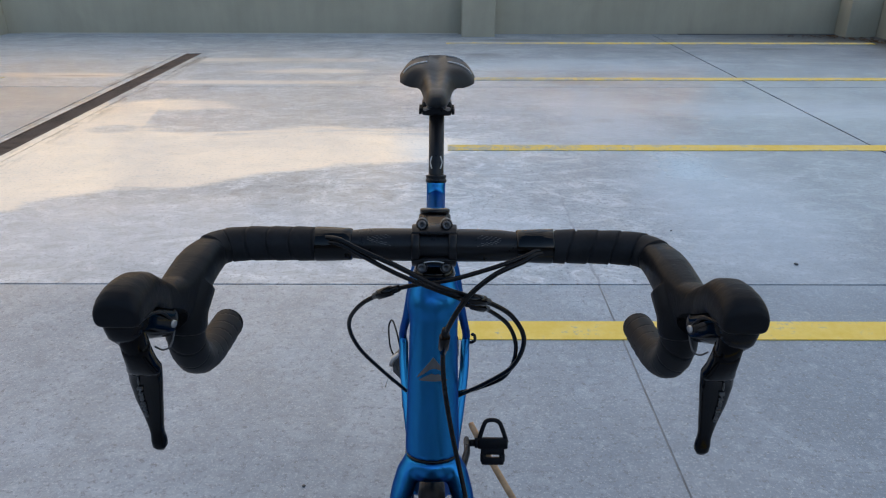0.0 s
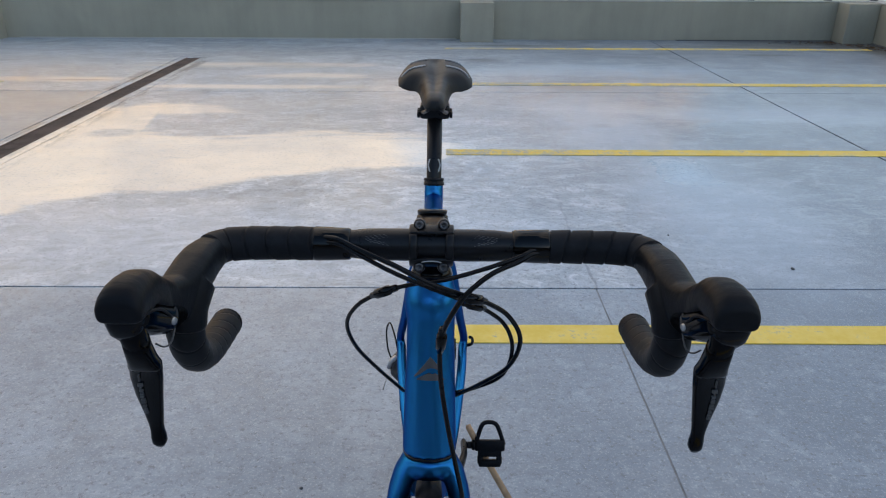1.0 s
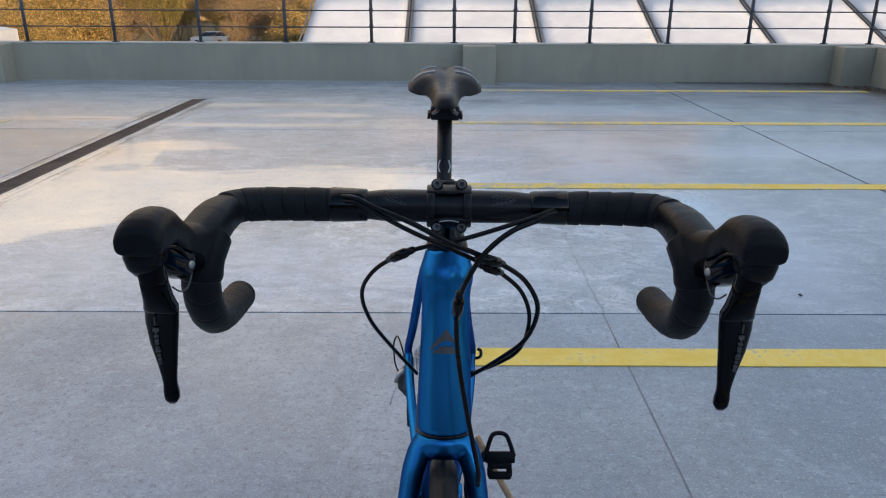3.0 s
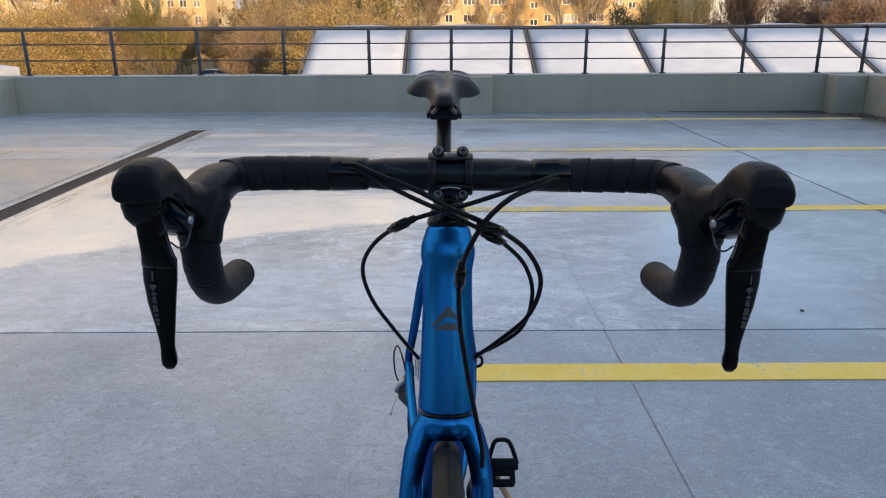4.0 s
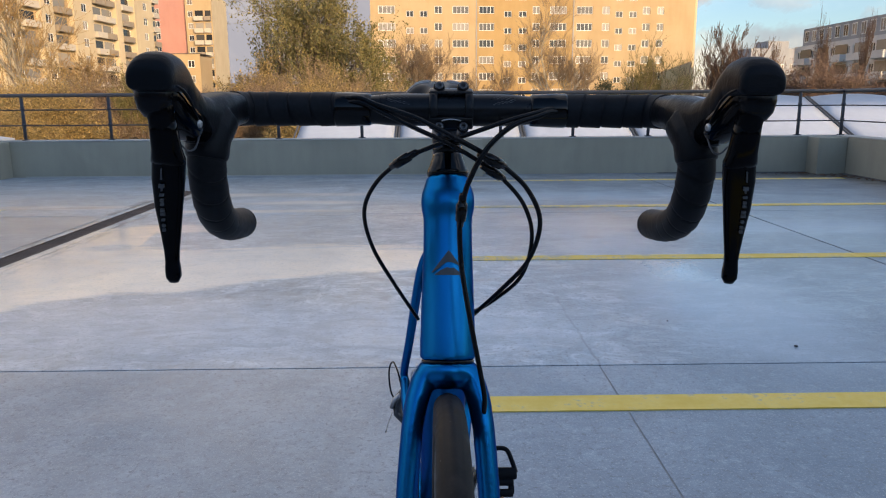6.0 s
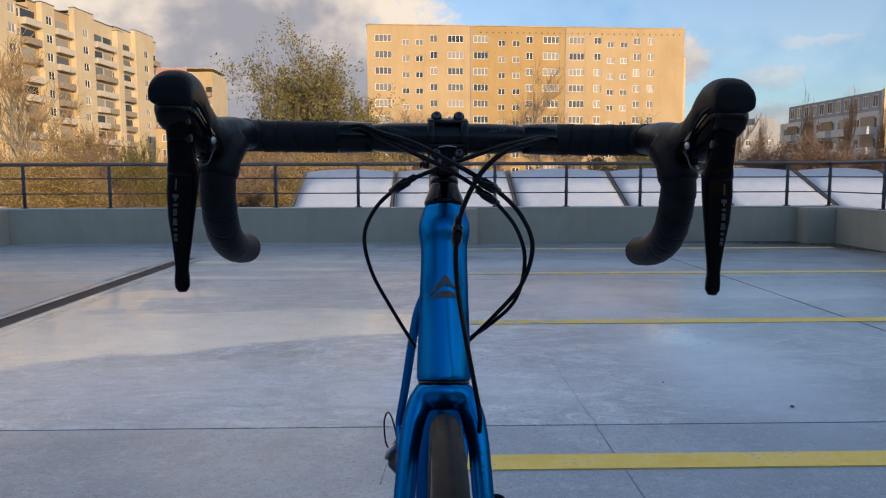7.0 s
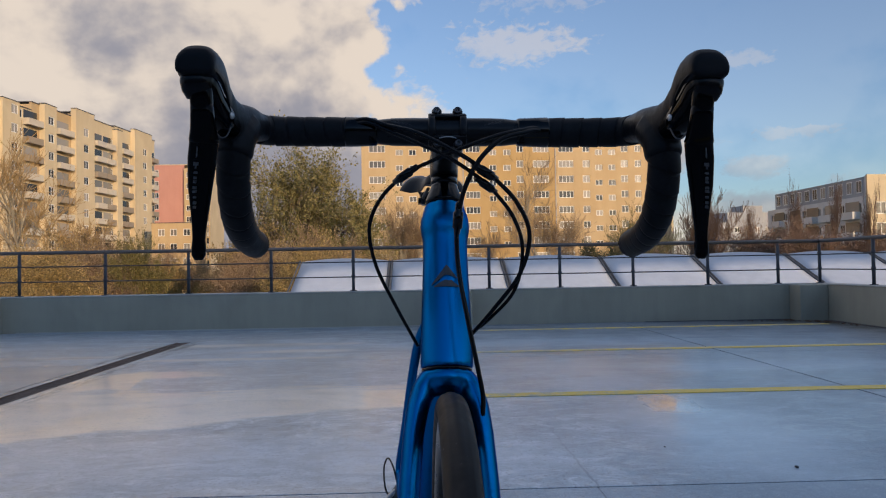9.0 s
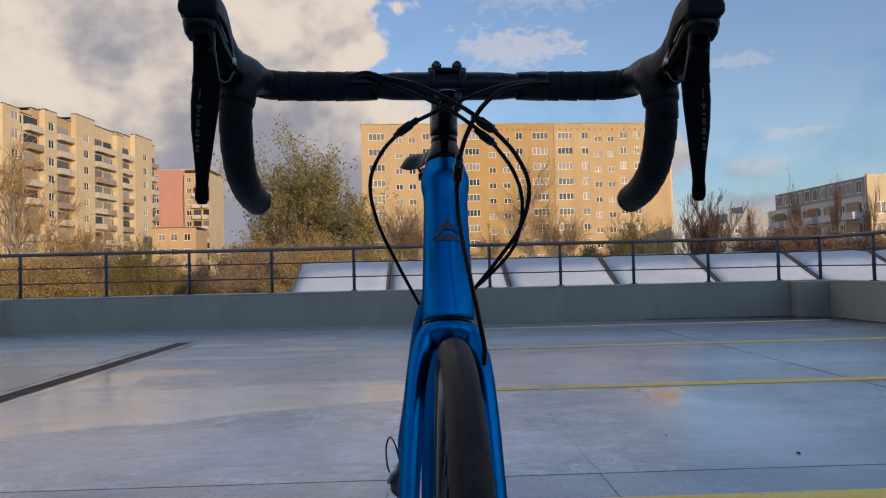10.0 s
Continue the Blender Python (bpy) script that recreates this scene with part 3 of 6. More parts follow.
# ---------------------------------------------------------------- far buildings
def window_meshes():
    """Shared window meshes: a white frame with bars and a dark pane, 1 m by 1 m, facing -y."""
    out = {}
    for nm, bars in (("narrow", (0.5,)), ("wide", (0.27, 0.52, 0.76))):
        bm = bmesh.new()
        t = 0.075 if nm == "narrow" else 0.035
        xc = [0, t]
        for b in bars:
            xc += [b - t / 2, b + t / 2]
        xc += [1 - t, 1]
        zc = [0, 0.075, 0.925, 1]
        grid = [[bm.verts.new((x, -0.03, z)) for x in xc] for z in zc]
        for i in range(3):
            for j in range(len(xc) - 1):
                if i == 1 and j % 2:
                    continue
                bm.faces.new((grid[i][j], grid[i][j + 1], grid[i + 1][j + 1], grid[i + 1][j]))
        ex = bmesh.ops.extrude_face_region(bm, geom=bm.faces[:])
        bmesh.ops.translate(bm, vec=(0, 0.08, 0), verts=[v for v in ex["geom"] if isinstance(v, bmesh.types.BMVert)])
        bmesh.ops.recalc_face_normals(bm, faces=bm.faces)
        f = bpy.data.meshes.new("window_frame")
        bm.to_mesh(f)
        f.materials.append(FRAME_WHITE)
        bm.free()
        bm = a_box(0.02, 0.98, 0.0, 0.03, 0.02, 0.98)
        g = bpy.data.meshes.new("pane")
        bm.to_mesh(g)
        g.materials.append(GLASS_DARK)
        bm.free()
        out[nm] = (f, g)
    return out


WIN = window_meshes()


def holed(x0, x1, z0, z1, holes, y0, y1):
    """One wall with openings: each hole is its x range and z range."""
    xc = sorted({x0, x1, *[c for h in holes for c in h[:2] if x0 < c < x1]})
    zc = sorted({z0, z1, *[c for h in holes for c in h[2:] if z0 < c < z1]})
    bm = bmesh.new()
    g = [[bm.verts.new((x, y0, z)) for x in xc] for z in zc]
    for i in range(len(zc) - 1):
        for j in range(len(xc) - 1):
            xm, zm = (xc[j] + xc[j + 1]) / 2, (zc[i] + zc[i + 1]) / 2
            if any(a < xm < b and c < zm < d for a, b, c, d in holes):
                continue
            bm.faces.new((g[i][j], g[i][j + 1], g[i + 1][j + 1], g[i + 1][j]))
    ex = bmesh.ops.extrude_face_region(bm, geom=bm.faces[:])
    bmesh.ops.translate(bm, vec=(0, y1 - y0, 0), verts=[v for v in ex["geom"] if isinstance(v, bmesh.types.BMVert)])
    loose = [v for v in bm.verts if not v.link_faces]
    bmesh.ops.delete(bm, geom=loose, context="VERTS")
    bmesh.ops.recalc_face_normals(bm, faces=bm.faces)
    return bm


def facade(house, length, floors, floor_h, base, cols, mat, sections=(), depth=0.3, sill=0.95, win_h=1.45, top=0.9):
    """A wall along x in the house's frame, facing -y, with a window in each opening. A column is its centre and width, and may add a height and a drop."""
    secs = list(sections) or [(0.0, length, mat)]
    wins = []
    for c, w, *more in cols:
        h, drop = more if more else (win_h, 0.0)
        for k in range(floors):
            z = base + k * floor_h + sill + win_h - h - drop
            wins.append((c - w / 2, c + w / 2, z, z + h))
    for s0, s1, sm in secs:
        part("wall", holed(s0, s1, base, base + floors * floor_h + top, [w for w in wins if s0 <= w[0] < s1], 0, depth), sm, house)
    for a, b, z0, z1 in wins:
        f, g = WIN["wide" if b - a > 2 else "narrow"]
        m = Matrix.Translation((a, 0.14, z0)) @ Matrix.Diagonal((b - a, 1, z1 - z0, 1))
        o = same_part("window", f, house, m)
        same_part("pane", g, o, Matrix())


# the long ochre block
blk = thing("apartment_building", pose(-10.9, 135, 0, 0, 0, 3.6), "eleven-storey ochre apartment block in evening sun", "building")
LOW_WIN = (1.08, 0.85)
COLS = [(2.93, 3.05), (7.1, 1.35, *LOW_WIN), (9.6, 1.4, *LOW_WIN), (12.26, 1.4), (16.3, 2.95), (21.05, 2.8), (24.95, 1.4, *LOW_WIN), (27.7, 1.45, *LOW_WIN), (30.2, 1.35), (34.3, 3.1),
        (39.2, 2.95), (43.2, 1.4), (45.7, 1.4, *LOW_WIN), (48.3, 1.45, *LOW_WIN), (50.8, 1.4), (53.5, 1.25)]
L = 60.0
facade(blk, L, 11, 2.94, STREET, COLS, BEIGE_WALL, [(0, 19.2, BEIGE_WALL), (19.2, 37.1, YELLOW_WALL), (37.1, L, BEIGE_WALL)], win_h=1.36, top=1.0)
part("core", a_box(0.02, L - 0.02, 0.35, 12, STREET, 28.0), CREAM_WALL, blk)
part("wing", a_box(L - 1.0, L + 5.6, 12.2, 20, STREET, 25.2), CREAM_WALL, blk)
part("roof", a_box(-0.1, L + 0.1, -0.1, 12.1, 28.36, 28.5), BEIGE_WALL, blk)
for x in (2.0, 10.4, 28.4, 48.6):
    part("roof_vent", a_box(x, x + 0.5, 5, 5.5, 28.5, 29.1), ROOF_DARK, blk)
for k in range(34):
    part("wall_vent", a_box(21.0 + 1.15 * k - 0.13, 21.0 + 1.15 * k + 0.13, -0.03, -0.002, 27.1 + 0.08 * (k % 2), 27.36), RIB, blk)
for x in (19.2, 37.1):
    part("downpipe", a_box(x - 0.09, x + 0.09, -0.09, -0.003, STREET, 28.3), GREY_WALL, blk)

# the cream block with balconies
def balcony_meshes():
    bm = bmesh.new()
    box(bm, 0, 1, -1.1, 0, 0, 0.16)
    box(bm, 0, 1, -1.1, -1.03, 0.16, 1.05)
    box(bm, 0, 0.03, -1.03, 0, 0.16, 1.05)
    box(bm, 0.97, 1, -1.03, 0, 0.16, 1.05)
    out = []
    for m_ in (plain("white_balcony", (0.52, 0.47, 0.39), 0.7, scale=2), plain("grey_balcony", (0.30, 0.25, 0.19), 0.7, scale=2)):
        me = bpy.data.meshes.new("balcony")
        bm.to_mesh(me)
        me.materials.append(m_)
        out.append(me)
    bm.free()
    bm = a_box(0.04, 0.96, 0.0, 0.2, 0.16, 2.5)
    door = bpy.data.meshes.new("balcony_door")
    bm.to_mesh(door)
    bm.free()
    door.materials.append(GLASS_DARK)
    return out, door


BALCONY, BALCONY_DOOR = balcony_meshes()


def balconies(house, cols, floors, floor_h, base, seed, proud=0.0, meshes=None):
    rnd = random.Random(seed)
    for c, w in cols:
        for k in range(floors):
            m = Matrix.Translation((c - w / 2, -proud, base + k * floor_h)) @ Matrix.Diagonal((w, 1, 1, 1))
            b = same_part("balcony", (meshes or BALCONY)[0 if rnd.random() < 0.7 else 1], house, m)
            same_part("balcony_door", BALCONY_DOOR, b, Matrix.Translation((0, -0.02, 0)))


FH = 3.0
blk2 = thing("apartment_building", pose(-66.65, 90.3, 0, 0, 0, 85.1), "cream apartment block with stacked balconies in evening sun", "building")
STEPS = [(0, 30.0, CREAM_WALL, -0.3), (30.0, 42.0, BEIGE_WALL, 1.1), (42.0, 57.0, CREAM_WALL, 2.0), (57.0, 75.0, CREAM_WALL, 2.3)]
for x0, x1, wm, up_ in STEPS:
    cs = [c for c in ((3.0, 1.6), (8.5, 1.6), (14.0, 1.6), (19.0, 1.7), (27.0, 1.7), (36.0, 1.2), (49.6, 1.6), (56.0, 1.2), (63.0, 1.2)) if x0 <= c[0] < x1]
    facade(blk2, x1 - x0, 11, FH, STREET, cs, wm, [(x0, x1, wm)], top=up_)
    part("core", a_box(x0 + 0.02, x1 - 0.02, 0.35, 12, STREET, STREET + 33 + up_ - 0.3), wm, blk2)
    part("roof", a_box(x0, x1, -0.12, 12.1, STREET + 33.01 + up_, STREET + 33.15 + up_), ROOF_DARK, blk2)
balconies(blk2, [(5.8, 2.8), (16.2, 2.8), (29.8, 3.9), (38.8, 4.4), (50.6, 3.4), (54.2, 3.2), (60.9, 4.2), (73.4, 2.8)], 11, FH, STREET, 5)
for x0, x1, c, up_ in ((21.5, 25.6, 24.4, -0.1), (32.2, 35.6, 34.1, 1.3), (41.6, 47.8, 45.0, 2.5), (56.4, 58.4, 0, 1.4), (63.8, 71.6, 68.4, 2.9)):
    zs = [STREET + k * FH + 0.95 for k in range(11)]
    part("wall_bay", holed(x0, x1, STREET, STREET + 33 + up_, [(c - 0.85, c + 0.85, z, z + 1.5) for z in zs] if c else [], -1.0, -0.01), CREAM_WALL, blk2)
    part("bay_roof", a_box(x0 - 0.06, x1 + 0.06, -1.06, -0.01, STREET + 33.01 + up_, STREET + 33.13 + up_), ROOF_DARK, blk2)
    for z in zs if c else ():
        o = same_part("window", WIN["narrow"][0], blk2, Matrix.Translation((c - 0.85, -0.86, z)) @ Matrix.Diagonal((1.7, 1, 1.5, 1)))
        same_part("pane", WIN["narrow"][1], o, Matrix())

blk3 = thing("apartment_building", pose(-71.2, 190, 0), "pink apartment block in evening sun", "building")
facade(blk3, 9.6, 11, 2.98, STREET, [(2.2, 1.5)], PINK_WALL, top=0.6)
part("core", a_box(0.02, 16, 0.35, 14, STREET, 27.6), CREAM_WALL, blk3)
part("roof", a_box(-0.1, 16.1, -0.1, 14, 28.4, 28.55), CREAM_WALL, blk3)
blk4 = thing("apartment_building", pose(-61.4, 189, 0), "tan apartment wing with shaded balconies", "building")
facade(blk4, 6.6, 11, 2.9, STREET, [(1.2, 1.3)], BEIGE_WALL, top=0.4)
balconies(blk4, [(3.4, 2.2), (5.6, 1.6)], 10, 2.9, STREET, 8)
part("core", a_box(0.02, 6.58, 0.35, 6, STREET, 27.0), CREAM_WALL, blk4)
low = thing("house", pose(-55.5, 150, 0), "low ochre building behind the trees", "building")
facade(low, 9.0, 5, 3.0, STREET, [(2, 1.4), (4.5, 1.4), (7.2, 1.4)], BEIGE_WALL, top=0.6)
part("core", a_box(0.02, 8.98, 0.35, 8, STREET, 10.2), BEIGE_WALL, low)
part("roof", a_box(-0.1, 9.1, -0.1, 8, 10.62, 10.75), ROOF_DARK, low)

# the white block on the other side
blk5 = thing("apartment_building", pose(61.2, 124.5, 0, 0, 0, -90), "white modern apartment block with dark windows", "building")
facade(blk5, 27.6, 5, 2.85, STREET, [(1.7 + 2.05 * k, 1.3) for k in range(13)], WHITE_WALL, top=0.3, sill=0.8, win_h=1.5)
white_me = BALCONY[0].copy()
white_me.materials[0] = WHITE_WALL
balconies(blk5, [(4.0 + 5.2 * k, 3.6) for k in range(5)], 5, 2.85, STREET, 9, meshes=(white_me, white_me))
part("core", a_box(0.02, 27.58, 0.35, 15.5, STREET, 9.4), WHITE_WALL, blk5)
up = part("penthouse", a_box(0.3, 27.2, 1.2, 15, 9.5, 12.4), GREY_WALL, blk5)
for k in range(11):
    same_part("window", WIN["narrow"][0], up, Matrix.Translation((1.0 + 2.3 * k, 1.14, 10.2)) @ Matrix.Diagonal((1.3, 1, 1.8, 1)))
    same_part("pane", WIN["narrow"][1], up, Matrix.Translation((1.0 + 2.3 * k, 1.14, 10.2)) @ Matrix.Diagonal((1.3, 1, 1.8, 1)))
end = thing("apartment_building", pose(61.3, 96.3, 0), "cream gable end with recessed balconies", "building")
facade(end, 15.6, 5, 2.85, STREET, [(1.9, 1.5), (13.0, 1.5)], CREAM_WALL, top=3.2, sill=0.6, win_h=1.7)
balconies(end, [(5.2, 4.2), (10.0, 4.2)], 5, 2.85, STREET, 3, meshes=(white_me, white_me))
part("core", a_box(0.02, 15.58, 0.35, 0.6, STREET, 12.3), WHITE_WALL, end)
# Grey-white fronts in shade; the shade is put into the grey wall colour.
blk6 = thing("apartment_building", pose(75, 178, 0, 0, 0, 8), "pale far apartment block with stepped roof", "building")
facade(blk6, 15.0, 5, 3.0, STREET, [(2 + 2.8 * k, 1.4) for k in range(5)], GREY_WALL, top=0.6)
part("core", a_box(0.02, 14.98, 0.35, 10, STREET, 10.4), GREY_WALL, blk6)
part("upper_storey", a_box(3, 14.5, 1.5, 9, 10.4, 13.2), GREY_WALL, blk6)
part("upper_storey", a_box(8, 13.5, 2.5, 8, 13.2, 15.0), GREY_WALL, blk6)

# ---------------------------------------------------------------- white glazed roof beyond the parapet
roof = thing("skylight_roof", None, "white translucent panelled roof with dark ribs", "roof")
TOP_Y, TOP_Z, SL = 27.3, 1.12, 0.40
RIBS = [-4.7, -1.2, 3.1, 6.95, 10.6, 14.3, 17.7, 21.4, 25.1, 28.8, 32.5]
for a, b in zip(RIBS, RIBS[1:]):
    bm = bmesh.new()
    rows = []
    for i in range(7):
        v = i / 6
        row = []
        for k in range(9):
            u = k / 8
            bulge = 0.16 * (1 - (2 * u - 1) ** 2)
            row.append(bm.verts.new((a + 0.09 + (b - a - 0.18) * u, TOP_Y - 9.0 * (1 - v), TOP_Z - 9.0 * SL * (1 - v) + bulge * 0.7 - 0.04)))
        rows.append(row)
    for r0, r1 in zip(rows, rows[1:]):
        for k in range(8):
            bm.faces.new((r0[k], r0[k + 1], r1[k + 1], r1[k]))
    ex = bmesh.ops.extrude_face_region(bm, geom=bm.faces[:])
    bmesh.ops.translate(bm, vec=(0, 0, -0.08), verts=[v for v in ex["geom"] if isinstance(v, bmesh.types.BMVert)])
    bmesh.ops.recalc_face_normals(bm, faces=bm.faces)
    part("panel", bm, ROOF_WHITE, roof, smooth=True)
for i, x in enumerate(RIBS):
    for dx in ((-0.05, 0.05) if i else (0.0,)):
        bm = bmesh.new()
        tube(bm, [(x + dx, TOP_Y, TOP_Z - 0.02), (x + dx, TOP_Y - 9.0, TOP_Z - 9.0 * SL - 0.02)], 0.035, 6)
        part("rib", bm, RIB, roof)
    if i and i < len(RIBS) - 1:
        bm = bmesh.new()
        n0 = TOP_Z - 0.1
        vs = [bm.verts.new(p) for p in ((x - 0.1, TOP_Y, n0), (x + 0.1, TOP_Y, n0), (x + 0.1, TOP_Y - 9, n0 - 9 * SL), (x - 0.1, TOP_Y - 9, n0 - 9 * SL))]
        f = bm.faces.new(vs)
        ex = bmesh.ops.extrude_face_region(bm, geom=[f])
        bmesh.ops.translate(bm, vec=(0, 0, -0.05), verts=[v for v in ex["geom"] if isinstance(v, bmesh.types.BMVert)])
        bmesh.ops.recalc_face_normals(bm, faces=bm.faces)
        part("gutter", bm, RIB, roof)
part("roof_base", a_box(-4.8, 32.5, 18.4, TOP_Y + 6, STREET, -2.7), GREY_WALL, roof)
part("back_slope", a_box(-4.7, 32.4, TOP_Y + 0.02, TOP_Y + 0.3, -2.7, TOP_Z - 0.1), GREY_WALL, roof)
roof2 = thing("skylight_roof", None, "pale corner of a sloping white roof", "roof")
bm = bmesh.new()
vs = [bm.verts.new(p) for p in ((-30, 22, 1.25), (-17.6, 22, -0.4), (-17.4, 30, -0.4), (-30, 30, 1.3))]
f = bm.faces.new(vs)
ex = bmesh.ops.extrude_face_region(bm, geom=[f])
bmesh.ops.translate(bm, vec=(0, 0, -5), verts=[v for v in ex["geom"] if isinstance(v, bmesh.types.BMVert)])
bmesh.ops.recalc_face_normals(bm, faces=bm.faces)
part("panel", bm, ROOF_WHITE, roof2)


# ---------------------------------------------------------------- trees and shrubs
def leafy(name, a, b, rough=0.7):
    m = Mat(name)
    g = m.n("ShaderNodeNewGeometry")
    m.set("Base Color", m.mix(g.outputs["Random Per Island"], a, b)).set("Roughness", rough)
    m.set("Subsurface Weight", 0.0)
    return m.m


BARK = plain("grey_brown_bark", (0.13, 0.095, 0.065), 0.9, 0, 0.35, 3, 0.0)
BIRCH = plain("pale_bark", (0.30, 0.26, 0.20), 0.9, 0, 0.35, 3, 0.0)
TWIG_GOLD = leafy("golden_twigs", (0.25, 0.165, 0.07), (0.48, 0.32, 0.135))
TWIG_RED = leafy("red_brown_twigs", (0.13, 0.08, 0.055), (0.22, 0.14, 0.095))
TWIG_GREY = leafy("grey_twigs", (0.19, 0.13, 0.075), (0.34, 0.235, 0.14))
LEAF_OLIVE = leafy("olive_leaves", (0.10, 0.095, 0.03), (0.26, 0.21, 0.07))
LEAF_GOLD = leafy("golden_leaves", (0.10, 0.08, 0.03), (0.50, 0.345, 0.125))
LEAF_DARK = leafy("dark_needles", (0.03, 0.04, 0.018), (0.07, 0.07, 0.03))


class Soup:
    """Vertices and faces gathered fast."""

    def __init__(self):
        self.v, self.f = [], []

    def stick(self, a, b, r0, r1, seg=4):
        d = b - a
        if d.length < 1e-6:
            return
        d.normalize()
        u = d.orthogonal().normalized()
        w = d.cross(u)
        n = len(self.v)
        for p, r in ((a, r0), (b, r1)):
            for k in range(seg):
                an = 2 * math.pi * k / seg
                self.v.append(p + u * (r * math.cos(an)) + w * (r * math.sin(an)))
        for k in range(seg):
            self.f.append((n + k, n + (k + 1) % seg, n + seg + (k + 1) % seg, n + seg + k))

    def leaf(self, p, d, s, rnd):
        u = Vector((rnd.uniform(-1, 1), rnd.uniform(-1, 1), rnd.uniform(-1, 1))).normalized()
        w = d.cross(u)
        w = w.normalized() if w.length > 1e-4 else u
        n = len(self.v)
        self.v += [p, p + d * s * 0.5 + w * s * 0.3, p + d * s, p + d * s * 0.5 - w * s * 0.3]
        self.f.append((n, n + 1, n + 2, n + 3))

    def mesh(self, name, mat):
        me = bpy.data.meshes.new(name)
        me.from_pydata([tuple(q) for q in self.v], [], self.f)
        me.materials.append(mat)
        return me


def grow(rnd, wood, twig, p, d, ln, r, level, depth, up, spread, leaves, leaf_s, twig_r):
    """One branch and what grows from it."""
    steps = 4
    pts = [p]
    for k in range(steps):
        d = (d + Vector((rnd.uniform(-1, 1), rnd.uniform(-1, 1), rnd.uniform(-0.6, 1))) * 0.16 + Vector((0, 0, up * 0.10))).normalized()
        q = pts[-1] + d * (ln / steps)
        ra, rb = r * (1 - 0.5 * k / steps), r * (1 - 0.5 * (k + 1) / steps)
        if level >= depth - 1:
            twig.stick(pts[-1], q, max(ra, twig_r), max(rb, twig_r * 0.7), 3)
        else:
            wood.stick(pts[-1], q, ra, rb, 6 if level == 0 else 4)
        pts.append(q)
    if level == depth:
        for k in range(leaves):
            a = pts[rnd.randrange(1, steps + 1)] + Vector((rnd.gauss(0, 1), rnd.gauss(0, 1), rnd.gauss(0, 1))) * (ln * 0.22)
            twig.leaf(a, Vector((rnd.uniform(-1, 1), rnd.uniform(-1, 1), rnd.uniform(-1, 0.6))).normalized(), leaf_s * rnd.uniform(0.6, 1.3), rnd)
        return
    kids = (5, 5, 4, 4, 3)[min(level, 4)]
    for k in range(kids):
        i = rnd.randrange(1 if level else 2, steps + 1)
        az = rnd.uniform(0, 2 * math.pi)
        side = d.orthogonal().normalized()
        side = (side * math.cos(az) + d.cross(side) * math.sin(az))
        nd = (d * rnd.uniform(0.55, 1.0) + side * spread * rnd.uniform(0.6, 1.2)).normalized()
        grow(rnd, wood, twig, pts[i], nd, ln * rnd.uniform(0.55, 0.78), r * 0.5, level + 1, depth, up, spread, leaves, leaf_s, twig_r)


def tree(name, x, y, h, spread, mats, label, seed, depth=4, leaves=0, leaf_s=0.25, up=1.0, stems=1, twig_r=0.012, group="", trunk_r=None, squash=1.0, z=STREET, bulk=1.0):
    rnd = random.Random(seed)
    wood, twig = Soup(), Soup()
    for k in range(stems):
        d = Vector((rnd.uniform(-0.4, 0.4), rnd.uniform(-0.4, 0.4), 1)) if stems > 1 else Vector((0, 0, 1))
        p = Vector((rnd.uniform(-0.5, 0.5), rnd.uniform(-0.5, 0.5), 0)) * (stems > 1)
        grow(rnd, wood, twig, p, d.normalized(), h * 0.42, trunk_r or h * 0.014, 0, depth, up, spread, leaves, leaf_s, twig_r)
    top = sorted(q.z for q in twig.v)[int((len(twig.v) - 1) * bulk)]
    ob = thing(name, pose(x, y, z) @ Matrix.Diagonal((h / top * squash, h / top * squash, h / top, 1)), label, "tree" if "tree" in name else "shrub", group)
    for nm, soup, mt in (("trunk", wood, mats[0]), ("crown", twig, mats[1])):
        o = new(nm, soup.mesh(nm, mt))
        o.parent = ob
    return ob


tree("leafy_tree", -10.5, 70, 19.0, 0.85, (BARK, LEAF_OLIVE), "tall spreading tree with sparse olive leaves", 74, 5, 7, 0.27, 0.6, 3, 0.008, squash=0.80, bulk=0.995)
tree("leafy_tree", -7.2, 67, 13.0, 0.75, (BARK, LEAF_OLIVE), "bushy tree with thin olive leaves", 21, 5, 4, 0.24, 0.6, 2, 0.010)
tree("leafy_tree", -14.8, 66, 11.0, 0.75, (BARK, LEAF_GOLD), "spreading tree with thin golden leaves", 12, 5, 6, 0.2, 0.7, 2, 0.022)
tree("bare_tree", -33.0, 60, 18.5, 0.55, (BIRCH, TWIG_GOLD), "bare birch tree lit by evening sun", 13, 5, 1, 0.12, 0.5, 1, 0.024)
tree("bare_tree", -28.5, 58, 12.0, 0.65, (BIRCH, TWIG_GOLD), "bare birch tree lit by evening sun", 14, 5, 1, 0.14, 0.5, 2, 0.024)
tree("bare_tree", 15.3, 95, 20.8, 0.62, (BIRCH, TWIG_GREY), "bare spreading tree before the ochre block", 15, 5, 0, 0.2, 0.6, 1, 0.024)
tree("bare_tree", 19.5, 100, 16.0, 0.62, (BIRCH, TWIG_GREY), "bare spreading tree before the ochre block", 16, 5, 0, 0.2, 0.6, 1, 0.024)
tree("bare_tree", -2.5, 90, 15.0, 0.55, (BIRCH, TWIG_GREY), "slender bare tree before the ochre block", 17, 5, 0, 0.2, 0.8, 2, 0.022)
tree("bare_tree", 7.5, 92, 12.0, 0.6, (BIRCH, TWIG_GREY), "slender bare tree before the ochre block", 27, 5, 0, 0.2, 0.8, 2, 0.022)
